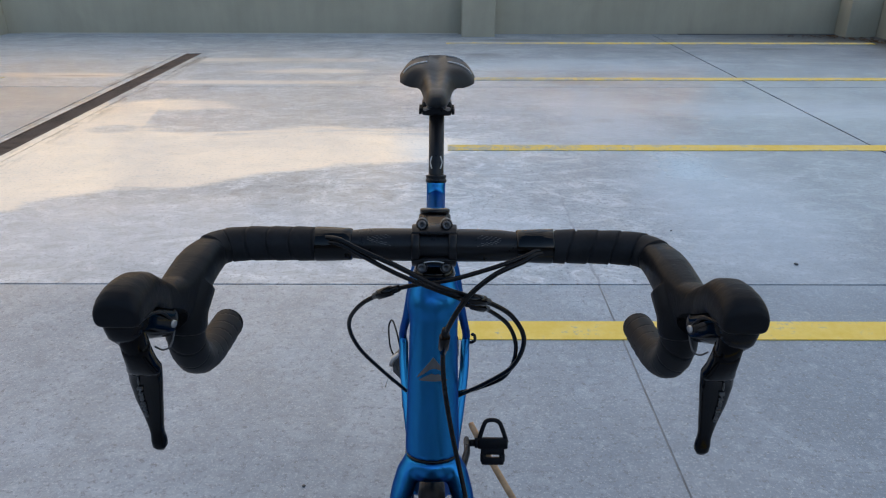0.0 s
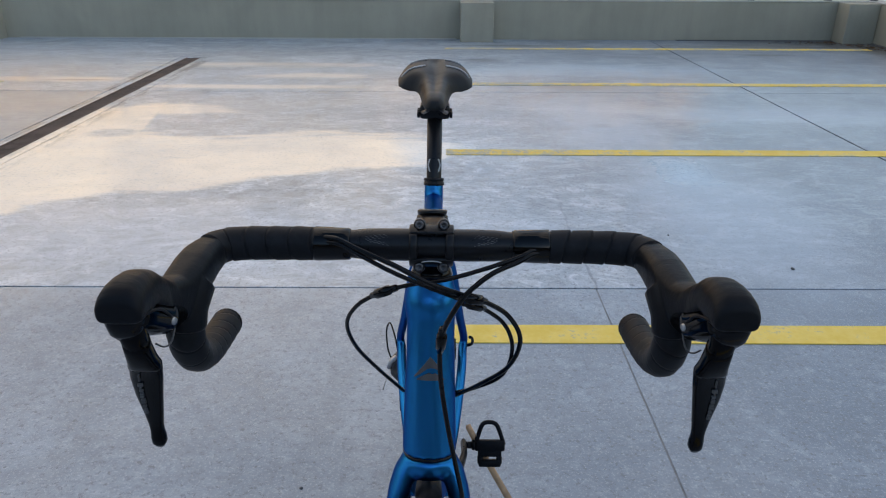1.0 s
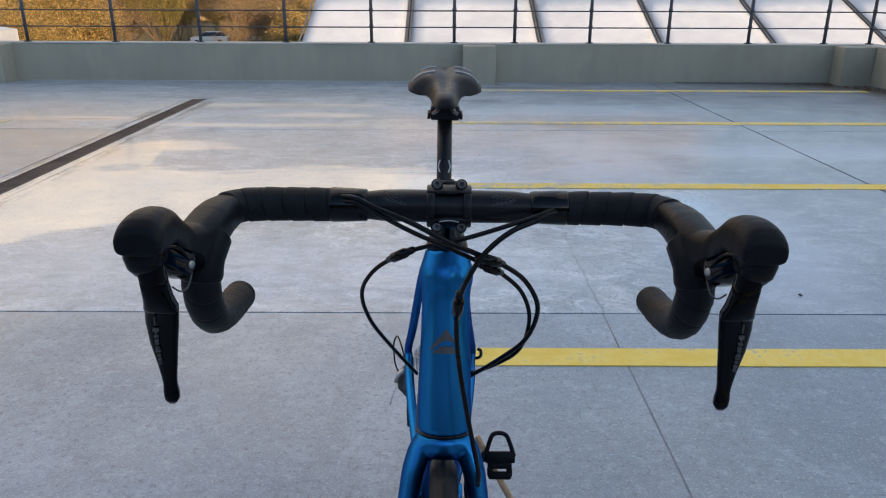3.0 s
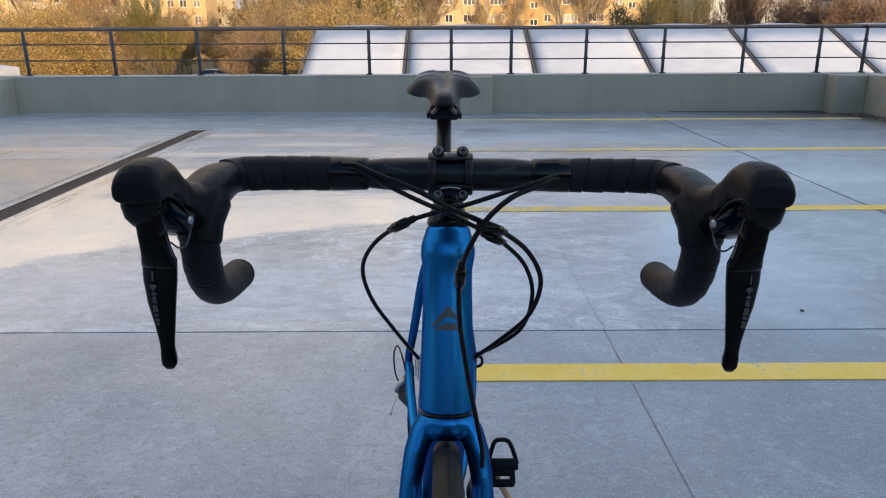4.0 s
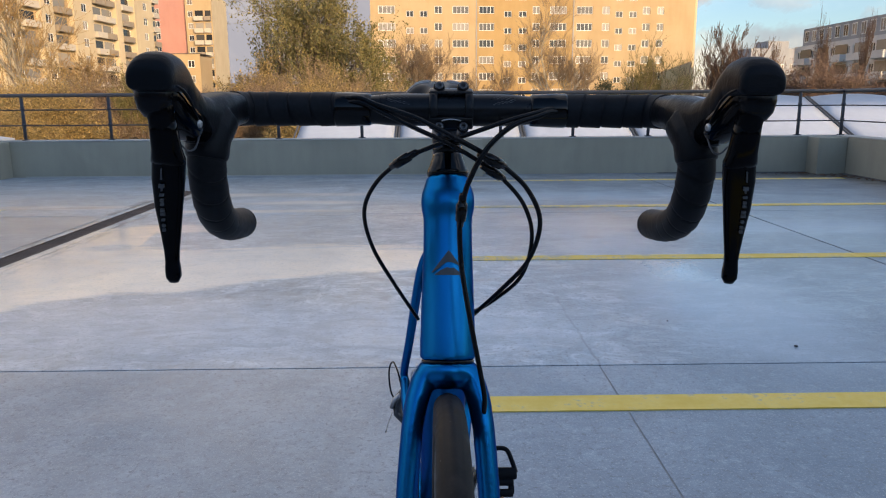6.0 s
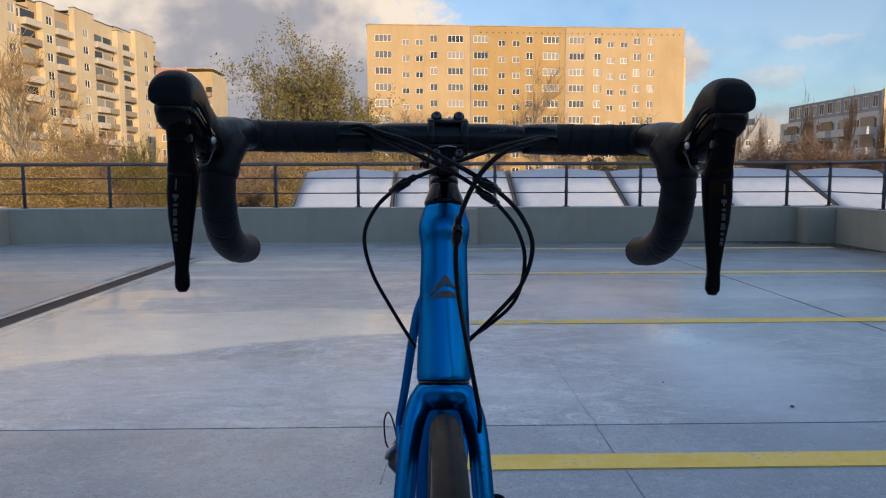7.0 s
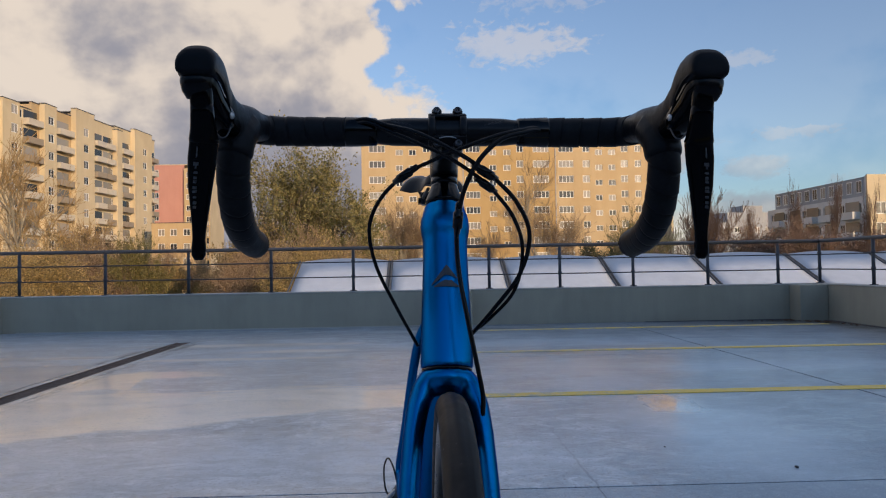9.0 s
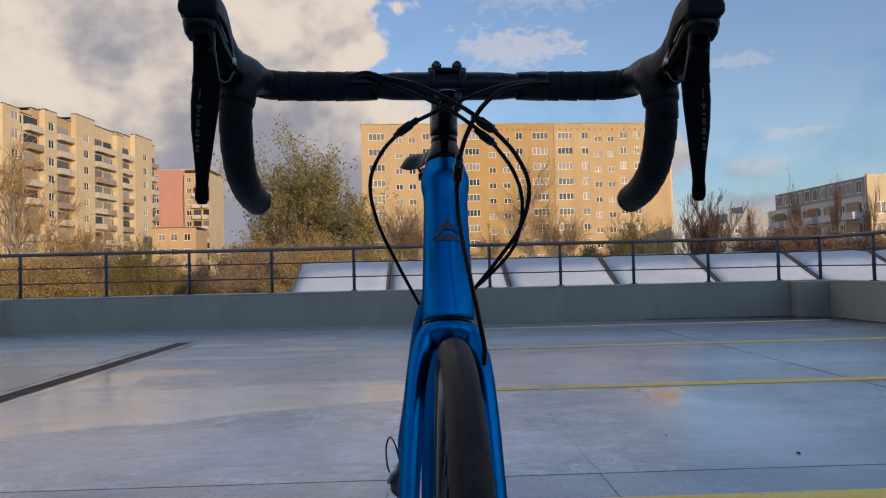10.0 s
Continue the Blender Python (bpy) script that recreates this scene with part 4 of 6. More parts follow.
tree("leafy_tree", 24.5, 82, 13.5, 0.6, (BARK, LEAF_OLIVE), "rounded tree with few dull olive leaves", 18, 5, 1, 0.14, 0.7, 2, 0.018)
tree("leafy_tree", 18.0, 76, 8.5, 0.7, (BARK, LEAF_DARK), "low dark bushy tree beyond the roof", 19, 5, 2, 0.18, 0.5, 2, 0.016)
tree("bare_tree", 33.5, 85, 15.0, 0.42, (BARK, TWIG_RED), "bare red-brown tree beyond the roof", 20, 5, 0, 0.2, 1.4, 2, 0.03)
for k, (x, y, h) in enumerate(((50.5, 95, 18.5), (44.7, 95, 14.2), (55.2, 95, 17.6), (58.8, 93, 17.0))):
    tree("poplar_tree", x, y, h, 0.26, (BARK, TWIG_RED), "slim bare poplar tree by the white block", 30 + k, 5, 0, 0.2, 2.6, 1, 0.017, "row of poplars", squash=0.6)
tree("pine_tree", -19.2, 52, 9.3, 0.36, (BARK, LEAF_OLIVE), "small olive conifer tree", 41, 5, 5, 0.12, 1.6, 2, 0.014)
shrub = tree("shrub", -21.5, 42, 8.6, 0.8, (BARK, LEAF_GOLD), "dense golden brown shrub below the deck", 50, 4, 13, 0.115, 0.3, 7, 0.012, "shrubs below the deck", 0.05)
rnd = random.Random(6)
for k, (x, y) in enumerate(((-24, 40), (-23.2, 44), (-7.6, 41), (-6.5, 45), (-25.5, 46), (-27.5, 52), (-29, 42), (-6, 52), (-9.5, 58), (-21, 36), (-33, 45), (-3.5, 60), (-12.5, 66), (4, 70), (-38, 50), (-7.5, 64), (-38, 108), (-32, 106), (-26, 108), (-20.5, 105), (-44, 104), (-27, 95), (-22, 96), (-32, 94), (-17, 94), (-24.5, 99), (-13.5, 88))):
    f = rnd.uniform(0.75, 1.08)
    copy_thing(shrub, pose(x, y, STREET, 0, 0, rnd.uniform(0, 360)) @ Matrix.Diagonal((f, f, f * rnd.uniform(0.85, 1.1), 1)))


brush = tree("shrub", -33, 47, 9.0, 0.7, (BARK, TWIG_GREY), "leafless brown brushwood below the deck", 52, 5, 1, 0.12, 0.7, 5, 0.011, "bare brushwood", 0.05)
for k, (x, y) in enumerate(((-24.5, 47), (-26, 43), (-10, 50), (-31, 50), (-24, 54), (-9.5, 55), (-36, 58), (-5, 56), (-25, 97), (-31, 62), (-19, 98), (-34, 95), (-11, 46))):
    f = 0.85 + 0.05 * (k % 6)
    copy_thing(brush, pose(x, y, STREET, 0, 0, 67 * k) @ Matrix.Diagonal((f, f, f, 1)))


def car(x, y, rz):
    """A small parked hatchback."""
    ob = thing("parked_car", pose(x, y, STREET, 0, 0, rz), "white hatchback car parked below the deck", "car", "parked white cars")
    bm = bmesh.new()
    rings = []
    for px, w, z0, z1 in ((-2.05, 0.70, 0.35, 0.75), (-1.9, 0.82, 0.25, 0.92), (-1.0, 0.86, 0.2, 0.98), (0.2, 0.86, 0.2, 1.0), (1.5, 0.86, 0.2, 1.02), (1.95, 0.82, 0.25, 0.98), (2.05, 0.74, 0.35, 0.85)):
        rings.append([bm.verts.new((px, a * w, z)) for a, z in ((-0.9, z0), (0.9, z0), (1, (z0 + z1) / 2), (0.94, z1), (-0.94, z1), (-1, (z0 + z1) / 2))])
    skin(bm, rings)
    part("body", bm, WHITE_PAINT, ob, smooth=False)
    bm = bmesh.new()
    rings = []
    for px, w, z1 in ((-1.05, 0.76, 0.99), (-0.35, 0.64, 1.42), (0.3, 0.64, 1.46), (1.2, 0.63, 1.42), (1.85, 0.74, 1.0)):
        rings.append([bm.verts.new((px, -0.80, 0.97)), bm.verts.new((px, 0.80, 0.97)), bm.verts.new((px, w, z1)), bm.verts.new((px, -w, z1))])
    skin(bm, rings)
    part("windows", bm, CAR_GLASS, ob, "dark car glass")
    part("roof", a_box(-0.35, 1.2, -0.62, 0.62, 1.43, 1.49, bevel=0.02), WHITE_PAINT, ob)
    for wx in (-1.3, 1.25):
        for wy in (-0.78, 0.78):
            bm = bmesh.new()
            tube(bm, [(wx, wy - 0.1, 0.31), (wx, wy + 0.1, 0.31)], 0.31, 16)
            part("wheel", bm, TYRE_FAR, ob)
    return ob


WHITE_PAINT = plain("white_car_paint", (0.72, 0.72, 0.72), 0.25, 0, 0.05, 2)
CAR_GLASS = plain("dark_car_glass", (0.02, 0.022, 0.025), 0.08)
TYRE_FAR = plain("black_tyre", (0.02, 0.02, 0.02), 0.8)
car(-27.1, 86, 6)
car(-21.1, 87, 3)
thick = tree("shrub", 47, 74, 10.2, 0.6, (BARK, TWIG_RED), "bare red-brown thicket by the apartment block", 60, 4, 5, 0.2, 0.9, 8, 0.016, "red-brown thicket", 0.06)
for k, (x, y) in enumerate(((36, 78), (40, 72), (43.5, 80), (51, 76), (54, 70), (31, 84), (58, 78), (28, 90), (48, 88), (62, 80))):
    f = rnd.uniform(0.8, 1.15)
    copy_thing(thick, pose(x, y, STREET, 0, 0, rnd.uniform(0, 360)) @ Matrix.Diagonal((f, f, f, 1)))


# ---------------------------------------------------------------- the bicycle
def mat_blue():
    m = Mat("satin_metallic_blue")
    fl, big = m.noise(2600.0, 2, 0.5), m.noise(9.0, 4, 0.6)
    m.set("Base Color", m.mix(m.ramp(fl, 0.3, 0.7), (0.004, 0.160, 0.420), (0.006, 0.205, 0.510)))
    m.set("Metallic", 0.95).set("Roughness", m.ramp(big, 0.3, 0.7, 0.28, 0.33)).set("Specular Tint", (0.10, 0.22, 0.42))
    m.set("Coat Weight", 0.03).set("Coat Roughness", 0.3)
    return m.m


BLUE = mat_blue()
TAPE = plain("black_bar_tape", (0.012, 0.0132, 0.016), 0.5, 0, 0.25, 250, 0.0001, 0, 0.12)
RUBBER = plain("black_hood_rubber", (0.0048, 0.0060, 0.0088), 0.38, 0, 0.2, 300, 0.00005, 0, 0.1)


def mat_hood():
    m = Mat("black_wrinkled_hood_rubber")
    w, f = m.noise(150.0, 4, 0.6, (0.5, 1.6, 1.0), 1.2), m.noise(12.0, 3, 0.5)
    m.set("Base Color", m.mix(f, (0.0048, 0.006, 0.0085), (0.0075, 0.0085, 0.011)))
    m.set("Roughness", m.ramp(f, 0.3, 0.7, 0.34, 0.46)).set("Specular IOR Level", 0.13)
    return m.bump(w, 0.55, 0.0006).m


HOOD = mat_hood()
SATIN = plain("satin_black_alloy", (0.009, 0.0097, 0.012), 0.3, 0.1, 0.2, 200, 0, 0, 0.25)
GLOSS = plain("gloss_black_plastic", (0.0012, 0.0016, 0.0026), 0.07, 0, 0.2, 120, 0, 0, 0.28)
LEVER_BLACK = plain("polished_black_lever", (0.0010, 0.0013, 0.0022), 0.10, 0, 0.2, 120, 0, 0, 0.10)
CABLE = plain("black_cable_housing", (0.005, 0.0055, 0.007), 0.25, 0, 0.15, 40, 0, 0, 0.2)
STEEL = plain("worn_steel", (0.45, 0.45, 0.46), 0.32, 0.9, 0.2, 150)
DARK_STEEL = plain("dark_steel", (0.10, 0.10, 0.105), 0.35, 0.85, 0.25, 150)


def mat_tyre():
    """Worn tread with pale dust and a few specks of grit."""
    m = Mat("tyre_rubber")
    dust, speck = m.noise(60.0, 5, 0.65), m.noise(420.0, 2, 0.5)
    c = m.mix(m.ramp(dust, 0.35, 0.7), (0.010, 0.010, 0.011), (0.030, 0.027, 0.025))
    m.set("Base Color", m.mix(m.ramp(speck, 0.76, 0.80), c, (0.35, 0.34, 0.32))).set("Roughness", m.ramp(dust, 0.3, 0.7, 0.45, 0.65)).set("Specular IOR Level", 0.15)
    return m.m


TYRE = mat_tyre()
GREY_MARK = plain("grey_marking", (0.075, 0.075, 0.078), 0.5)
BUTTON = plain("satin_black_plastic", (0.0022, 0.0026, 0.0042), 0.22, 0, 0.2, 120, 0, 0, 0.2)
DECAL = plain("dark_grey_decal", (0.095, 0.095, 0.098), 0.5)
WHITE_MARK = plain("white_sticker", (0.6, 0.6, 0.6), 0.5)
PALE_MARK = plain("pale_marking", (0.45, 0.46, 0.47), 0.5)
SADDLE = plain("black_saddle_cover", (0.011, 0.0115, 0.013), 0.45, 0, 0.2, 260, 0.00005, 0, 0.3)
SADDLE_TOP = plain("grey_saddle_stripe", (0.45, 0.45, 0.46), 0.45)
WOOD = plain("weathered_wood", (0.46, 0.29, 0.165), 0.75, 0, 0.3, 60, 0.001)

bike = thing("road_bicycle", pose(-0.0158, 0, 0, 0, 0.75, 0.3), "satin blue road bicycle with black drop handlebar, propped on a stick", "bicycle")
AX = 0.3057


def axis(z):
    """The steering axis at a height."""
    return Vector((0, 0.05 + (z - 0.72) * AX, z))


AXD = Vector((0, 0.2924, 0.9563))
AXF = Vector((0, -0.9563, 0.2924))


def turned(bm, prof, origin, direction, seg=28, cap=True, wide=1.0):
    """Rings of a turned body: (way along, radius) from origin along direction."""
    d = Vector(direction).normalized()
    ref = Vector((1, 0, 0)) if abs(d.x) < 0.9 else Vector((0, 0, 1))
    u = (ref - d * ref.dot(d)).normalized()
    v = d.cross(u)
    rings = []
    for h, r in prof:
        c = Vector(origin) + d * h
        rings.append([bm.verts.new(c + u * (r * wide * math.cos(a)) + v * (r * math.sin(a))) for a in [2 * math.pi * k / seg for k in range(seg)]])
    skin(bm, rings, cap)
    return bm


def ovals(bm, secs, seg=24, power=2.0, cap=True):
    """A body through ovals: (centre, half width along x, half depth across the way)."""
    rings = []
    fr = frames_along([s[0] for s in secs])
    for (c, t, _, _), (_, hx, hd) in zip(fr, secs):
        sx = (Vector((1, 0, 0)) - t * t.x).normalized()
        up = sx.cross(t).normalized()
        ring = []
        for k in range(seg):
            a = 2 * math.pi * k / seg
            ca, sa = math.cos(a), math.sin(a)
            e = 2.0 / power
            ring.append(bm.verts.new(c + sx * (hx * math.copysign(abs(ca) ** e, ca)) + up * (hd * math.copysign(abs(sa) ** e, sa))))
        rings.append(ring)
    skin(bm, rings, cap)
    return bm


def blended(ob, size, rounds=8):
    """Melt overlapping bodies of one part together."""
    r = ob.modifiers.new("blend", "REMESH")
    r.mode, r.voxel_size, r.use_smooth_shade = "VOXEL", size, True
    s = ob.modifiers.new("soften", "SMOOTH")
    s.iterations, s.factor = rounds, 0.5
    return ob


# frame
def frame_tubes():
    bm = bmesh.new()
    prof = [(0.7125, 0.0312), (0.735, 0.0308), (0.76, 0.0300), (0.80, 0.0287), (0.84, 0.0275), (0.858, 0.0274), (0.866, 0.0280), (0.874, 0.0300), (0.882, 0.0306), (0.890, 0.0296), (0.900, 0.0262), (0.9085, 0.0242)]
    turned(bm, [((z - 0.7125) / 0.9563, r) for z, r in prof], axis(0.7125), AXD, 32)
    ovals(bm, [((0, 0.095, 0.77), 0.027, 0.030), ((0, 0.14, 0.715), 0.029, 0.028), ((0, 0.30, 0.505), 0.033, 0.026), ((0, 0.452, 0.29), 0.034, 0.024)], 20)
    ovals(bm, [((0, 0.12, 0.872), 0.020, 0.020), ((0, 0.20, 0.868), 0.018, 0.017), ((0, 0.45, 0.838), 0.017, 0.014), ((0, 0.632, 0.818), 0.0145, 0.012)], 20)
    ovals(bm, [((0, 0.472, 0.262), 0.02, 0.022), ((0, 0.50, 0.36), 0.0175, 0.019), ((0, 0.6415, 0.843), 0.0172, 0.0172)], 20)
    tube(bm, [(-0.043, 0.472, 0.285), (0.043, 0.472, 0.285)], 0.021, 20)
    for s in (-1, 1):
        tube(bm, smooth_line([(0.012 * s, 0.60, 0.735), (0.036 * s, 0.66, 0.665), (0.062 * s, 0.80, 0.475), (0.076 * s, 0.885, 0.378), (0.075 * s, 0.885, 0.352)], 4), [0.0098] * 16 + [0.012], 12)
        tube(bm, smooth_line([(0.025 * s, 0.49, 0.275), (0.048 * s, 0.62, 0.292), (0.068 * s, 0.78, 0.337), (0.074 * s, 0.885, 0.352)], 4), 0.011, 12)
    return bm


fr = part("frame", frame_tubes(), BLUE, bike, "satin metallic blue frame", True)
blended(fr, 0.0024, 9)
bm = bmesh.new()
turned(bm, [(0, 0.0295), (0.0035, 0.0295)], axis(0.7092), AXD, 28)
part("headset_ring", bm, GLOSS, fr, "black headset gap ring", True)
bm = bmesh.new()
turned(bm, [(0, 0.0226), (0.003, 0.0240), (0.006, 0.0236), (0.02, 0.0185), (0.024, 0.0172), (0.026, 0.0170)], axis(0.9085), AXD, 28)
part("headset_cap", bm, GLOSS, bike, "gloss black conical headset cap", True)
bm = bmesh.new()
turned(bm, [(0, 0.0168), (0.0098, 0.0168)], axis(0.9335), AXD, 28)
part("spacer", bm, GLOSS, bike, smooth=True)


def on_head(x, z, lift=0.0012):
    """A place on the front of the head tube."""
    r = 0.0288 + 0.0012 * (0.80 - z) / 0.06 + lift
    c = axis(z)
    return c + Vector((x, 0, 0)) + AXF * math.sqrt(max(r * r - x * x, 1e-6))


def head_mark(shape, n=7):
    """A flat mark that follows the head tube: upper and lower line over x."""
    bm = bmesh.new()
    rows = []
    for x, lo, hi in shape:
        rows.append([bm.verts.new(on_head(x, lo + (hi - lo) * k / 3)) for k in range(4)])
    for a, b in zip(rows, rows[1:]):
        for k in range(3):
            bm.faces.new((a[k], b[k], b[k + 1], a[k + 1]))
    ex = bmesh.ops.extrude_face_region(bm, geom=bm.faces[:])
    bmesh.ops.translate(bm, vec=(0, 0.0011, 0), verts=[v for v in ex["geom"] if isinstance(v, bmesh.types.BMVert)])
    bmesh.ops.recalc_face_normals(bm, faces=bm.faces)
    return bm


EZ = 0.8262
part("emblem", head_mark([(x, EZ + a, EZ + b) for x, a, b in ((-0.0180, -0.0232, -0.0226), (-0.0100, -0.0180, -0.0125), (-0.0035, -0.0130, -0.0045), (0.0, -0.0120, 0.0), (0.0035, -0.0122, -0.0035), (0.0100, -0.0146, -0.0120), (0.0130, -0.0160, -0.0155))]), DECAL, fr, "dark grey peak-shaped emblem")
part("emblem", head_mark([(x, EZ + a, EZ + b) for x, a, b in ((-0.0150, -0.0255, -0.0250), (-0.0085, -0.0255, -0.0208), (-0.0015, -0.0255, -0.0175), (0.0025, -0.0255, -0.0188), (0.0060, -0.0255, -0.0180), (0.0120, -0.0255, -0.0226), (0.0160, -0.0255, -0.0250))]), DECAL, fr, "dark grey peak-shaped emblem")

# fork
def fork_body():
    bm = bmesh.new()
    turned(bm, [(0, 0.018), (0.006, 0.029), (0.014, 0.0325), (0.022, 0.0318), (0.0255, 0.0308)], axis(0.6855), AXD, 28, wide=1.04)
    ovals(bm, [((0, 0.0455, 0.706), 0.0325, 0.030), ((0, 0.0430, 0.698), 0.0355, 0.027), ((0, 0.0415, 0.690), 0.0340, 0.022), ((0, 0.0410, 0.684), 0.026, 0.017)], 28, 2.2)
    for s in (-1, 1):
        ovals(bm, [((0.019 * s, 0.046, 0.704), 0.012, 0.024), ((0.0275 * s, 0.040, 0.690), 0.0138, 0.0245), ((0.0345 * s, 0.030, 0.670), 0.0132, 0.0238), ((0.0390 * s, 0.018, 0.645), 0.0122, 0.0220),
                   ((0.0432 * s, 0.000, 0.595), 0.0122, 0.0212), ((0.0475 * s, -0.026, 0.52), 0.0116, 0.0195), ((0.0515 * s, -0.058, 0.44), 0.0098, 0.0165), ((0.0545 * s, -0.088, 0.385), 0.0090, 0.014), ((0.0555 * s, -0.108, 0.348), 0.0085, 0.0125)], 20)
    return bm


fk = part("fork", fork_body(), BLUE, bike, "satin metallic blue fork", True)
part("sticker", a_box(-0.0405, -0.0398, -0.012, 0.004, 0.555, 0.585), WHITE_MARK, fk, "small white sticker")
blended(fk, 0.0024, 26)

# stem with faceplate and bolts
BC = Vector((0, 0.02, 0.985))
SA = axis(0.962)
sd_ = (BC - SA).normalized()
bm = bmesh.new()
turned(bm, [(0, 0.0180), (0.033, 0.0180)], axis(0.9445), AXD, 24)
ovals(bm, [(SA, 0.0165, 0.0165), (SA + sd_ * 0.04, 0.0165, 0.0155), (SA + sd_ * 0.075, 0.018, 0.0165), (BC - sd_ * 0.014, 0.0215, 0.0195), (BC - sd_ * 0.004, 0.0215, 0.0205)], 24, 3.0)
st = part("stem", bm, SATIN, bike, "satin black alloy stem", True)
blended(st, 0.002, 3)
bm = bmesh.new()
turned(bm, [(0, 0.0165), (0.004, 0.017), (0.0055, 0.0150)], axis(0.9765), AXD, 24)
part("top_cap", bm, GLOSS, st, smooth=True)
fn = Vector((0, -0.955, 0.297))
fu = Vector((0, 0.297, 0.955))


def faceplate():
    """A clamp shell round the bar with a window in front and four bolt ears."""
    bm = bmesh.new()
    for x0, x1, a0, a1, r1 in ((-0.0215, 0.0215, 38, 78, 0.0212), (-0.0215, 0.0215, -78, -38, 0.0212), (-0.0215, -0.0135, -40, 40, 0.0208), (0.0135, 0.0215, -40, 40, 0.0208)):
        rings = []
        for k in range(9):
            a = radians(a0 + (a1 - a0) * k / 8)
            d = fn * math.cos(a) + fu * math.sin(a)
            rings.append([bm.verts.new(BC + d * r + Vector((x, 0, 0))) for x, r in ((x0, 0.0162), (x1, 0.0162), (x1, r1 - 0.001), (x1 - 0.0015, r1), (x0 + 0.0015, r1), (x0, r1 - 0.001))])
        skin(bm, rings)
    for sx in (-1, 1):
        for sz in (-1, 1):
            c = BC + fu * (0.0205 * sz) + Vector((0.0118 * sx, 0, 0))
            turned(bm, [(-0.012, 0.0058), (0.010, 0.0058), (0.0118, 0.005)], c, fn, 14)
    return bm


fp = part("faceplate", faceplate(), SATIN, st, "satin black clamp plate", True)
bm = bmesh.new()
for sx in (-1, 1):
    for sz in (-1, 1):
        c = BC + fu * (0.0205 * sz) + Vector((0.0118 * sx, 0, 0)) + fn * 0.0119
        b2 = bmesh.new()
        turned(b2, [(0, 0.0042), (0.0025, 0.0042), (0.0031, 0.0036), (0.0031, 0.0021), (0.0012, 0.0019)], c, fn, 14)
        part("bolt", b2, DARK_STEEL, st, "dark steel socket bolt", True)
bm.free()

bm = bmesh.new()
tube(bm, [BC + (fn * math.cos(radians(-41)) + fu * math.sin(radians(-41))) * 0.0214 + Vector((0.0019 * k, 0, -0.00006 * k * k)) for k in range(-5, 6)], 0.0006, 6)
part("marking", bm, PALE_MARK, fp, "pale curved mark", True)


# handlebar
def bar_line(s):
    return smooth_line([(0.112 * s, 0.0200, 0.985), (0.150 * s, 0.0198, 0.985), (0.178 * s, 0.0185, 0.985), (0.2000 * s, 0.0125, 0.985), (0.2112 * s, -0.007, 0.985), (0.2130 * s, -0.038, 0.984), (0.2125 * s, -0.058, 0.977),
                        (0.2148 * s, -0.072, 0.959), (0.2175 * s, -0.0715, 0.935), (0.2203 * s, -0.0555, 0.908), (0.2238 * s, -0.029, 0.887), (0.2264 * s, 0.003, 0.8735), (0.2285 * s, 0.040, 0.8650), (0.2296 * s, 0.082, 0.8600)], 12)


bm = bmesh.new()
xs_ = [-0.113, -0.09, -0.078, -0.062, -0.045, -0.022, 0, 0.022, 0.045, 0.062, 0.078, 0.09, 0.113]
turned(bm, [(x, 0.0159 if abs(x) < 0.05 else (0.0155 if abs(x) < 0.07 else 0.0138)) for x in xs_], (0, 0.02, 0.985), (1, 0, 0), 28)
hb = part("handlebar", bm, SATIN, bike, "satin black alloy drop handlebar", True)
for s in (-1, 1):
    # knurled chevrons beside the clamp
    bm = bmesh.new()
    for j in range(5):
        for k in range(3):
            for q in (-1, 1):
                x = s * (0.042 + 0.0042 * j + 0.002 * k)
                a = radians(18 + q * 13 * (1.15 - 0.2 * j) + 5 * k)
                d = fn * math.cos(a) + fu * math.sin(a)
                p = Vector((x, 0.02, 0.985)) + d * 0.0156
                tube(bm, [p - Vector((0.0010, 0, 0)), p + Vector((0.0010, 0, 0))], 0.00035, 5)
    part("grip_marks", bm, DECAL, hb, "fine grey knurl marks")
    bm = bmesh.new()
    turned(bm, [(0, 0.0148), (0.002, 0.0158), (0.010, 0.0161), (0.020, 0.0166), (0.034, 0.0170), (0.036, 0.0164)], (0.079 * s, 0.0198, 0.985), (s, 0, 0), 24)
    part("finishing_tape", bm, GLOSS, hb, "shiny black finishing tape", True)


def taped(s):
    """Wrapped tape: each turn laps over the one before."""
    pts = bar_line(s)
    bm = bmesh.new()
    acc, rows, prev, seg = 0.0, [], None, 22
    fine = []
    for a, b in zip(pts, pts[1:]):
        n = max(1, int((b - a).length / 0.0007))
        fine += [a + (b - a) * (k / n) for k in range(n)]
    fine.append(pts[-1])
    fr_ = frames_along(fine)
    for p, t, sd2, up in fr_:
        if prev is not None:
            acc += (p - prev).length
        prev = p
        ring = []
        for k in range(seg):
            a = 2 * math.pi * k / seg
            ph = ((acc + 0.006 * math.cos(a + 0.6)) % 0.0215) / 0.0215
            wob = 0.00025 * noise.noise(p * 60 + Vector((math.cos(a), math.sin(a), 0)))
            r = 0.0162 + 0.0008 * ph - (0.0020 if ph > 0.935 else 0) + wob - (0.0035 if p.y < -0.002 and p.z > 0.955 else 0)
            ring.append(bm.verts.new(p + sd2 * (r * math.cos(a)) + up * (r * math.sin(a))))
        rows.append(ring)
    skin(bm, rows)
    return bm


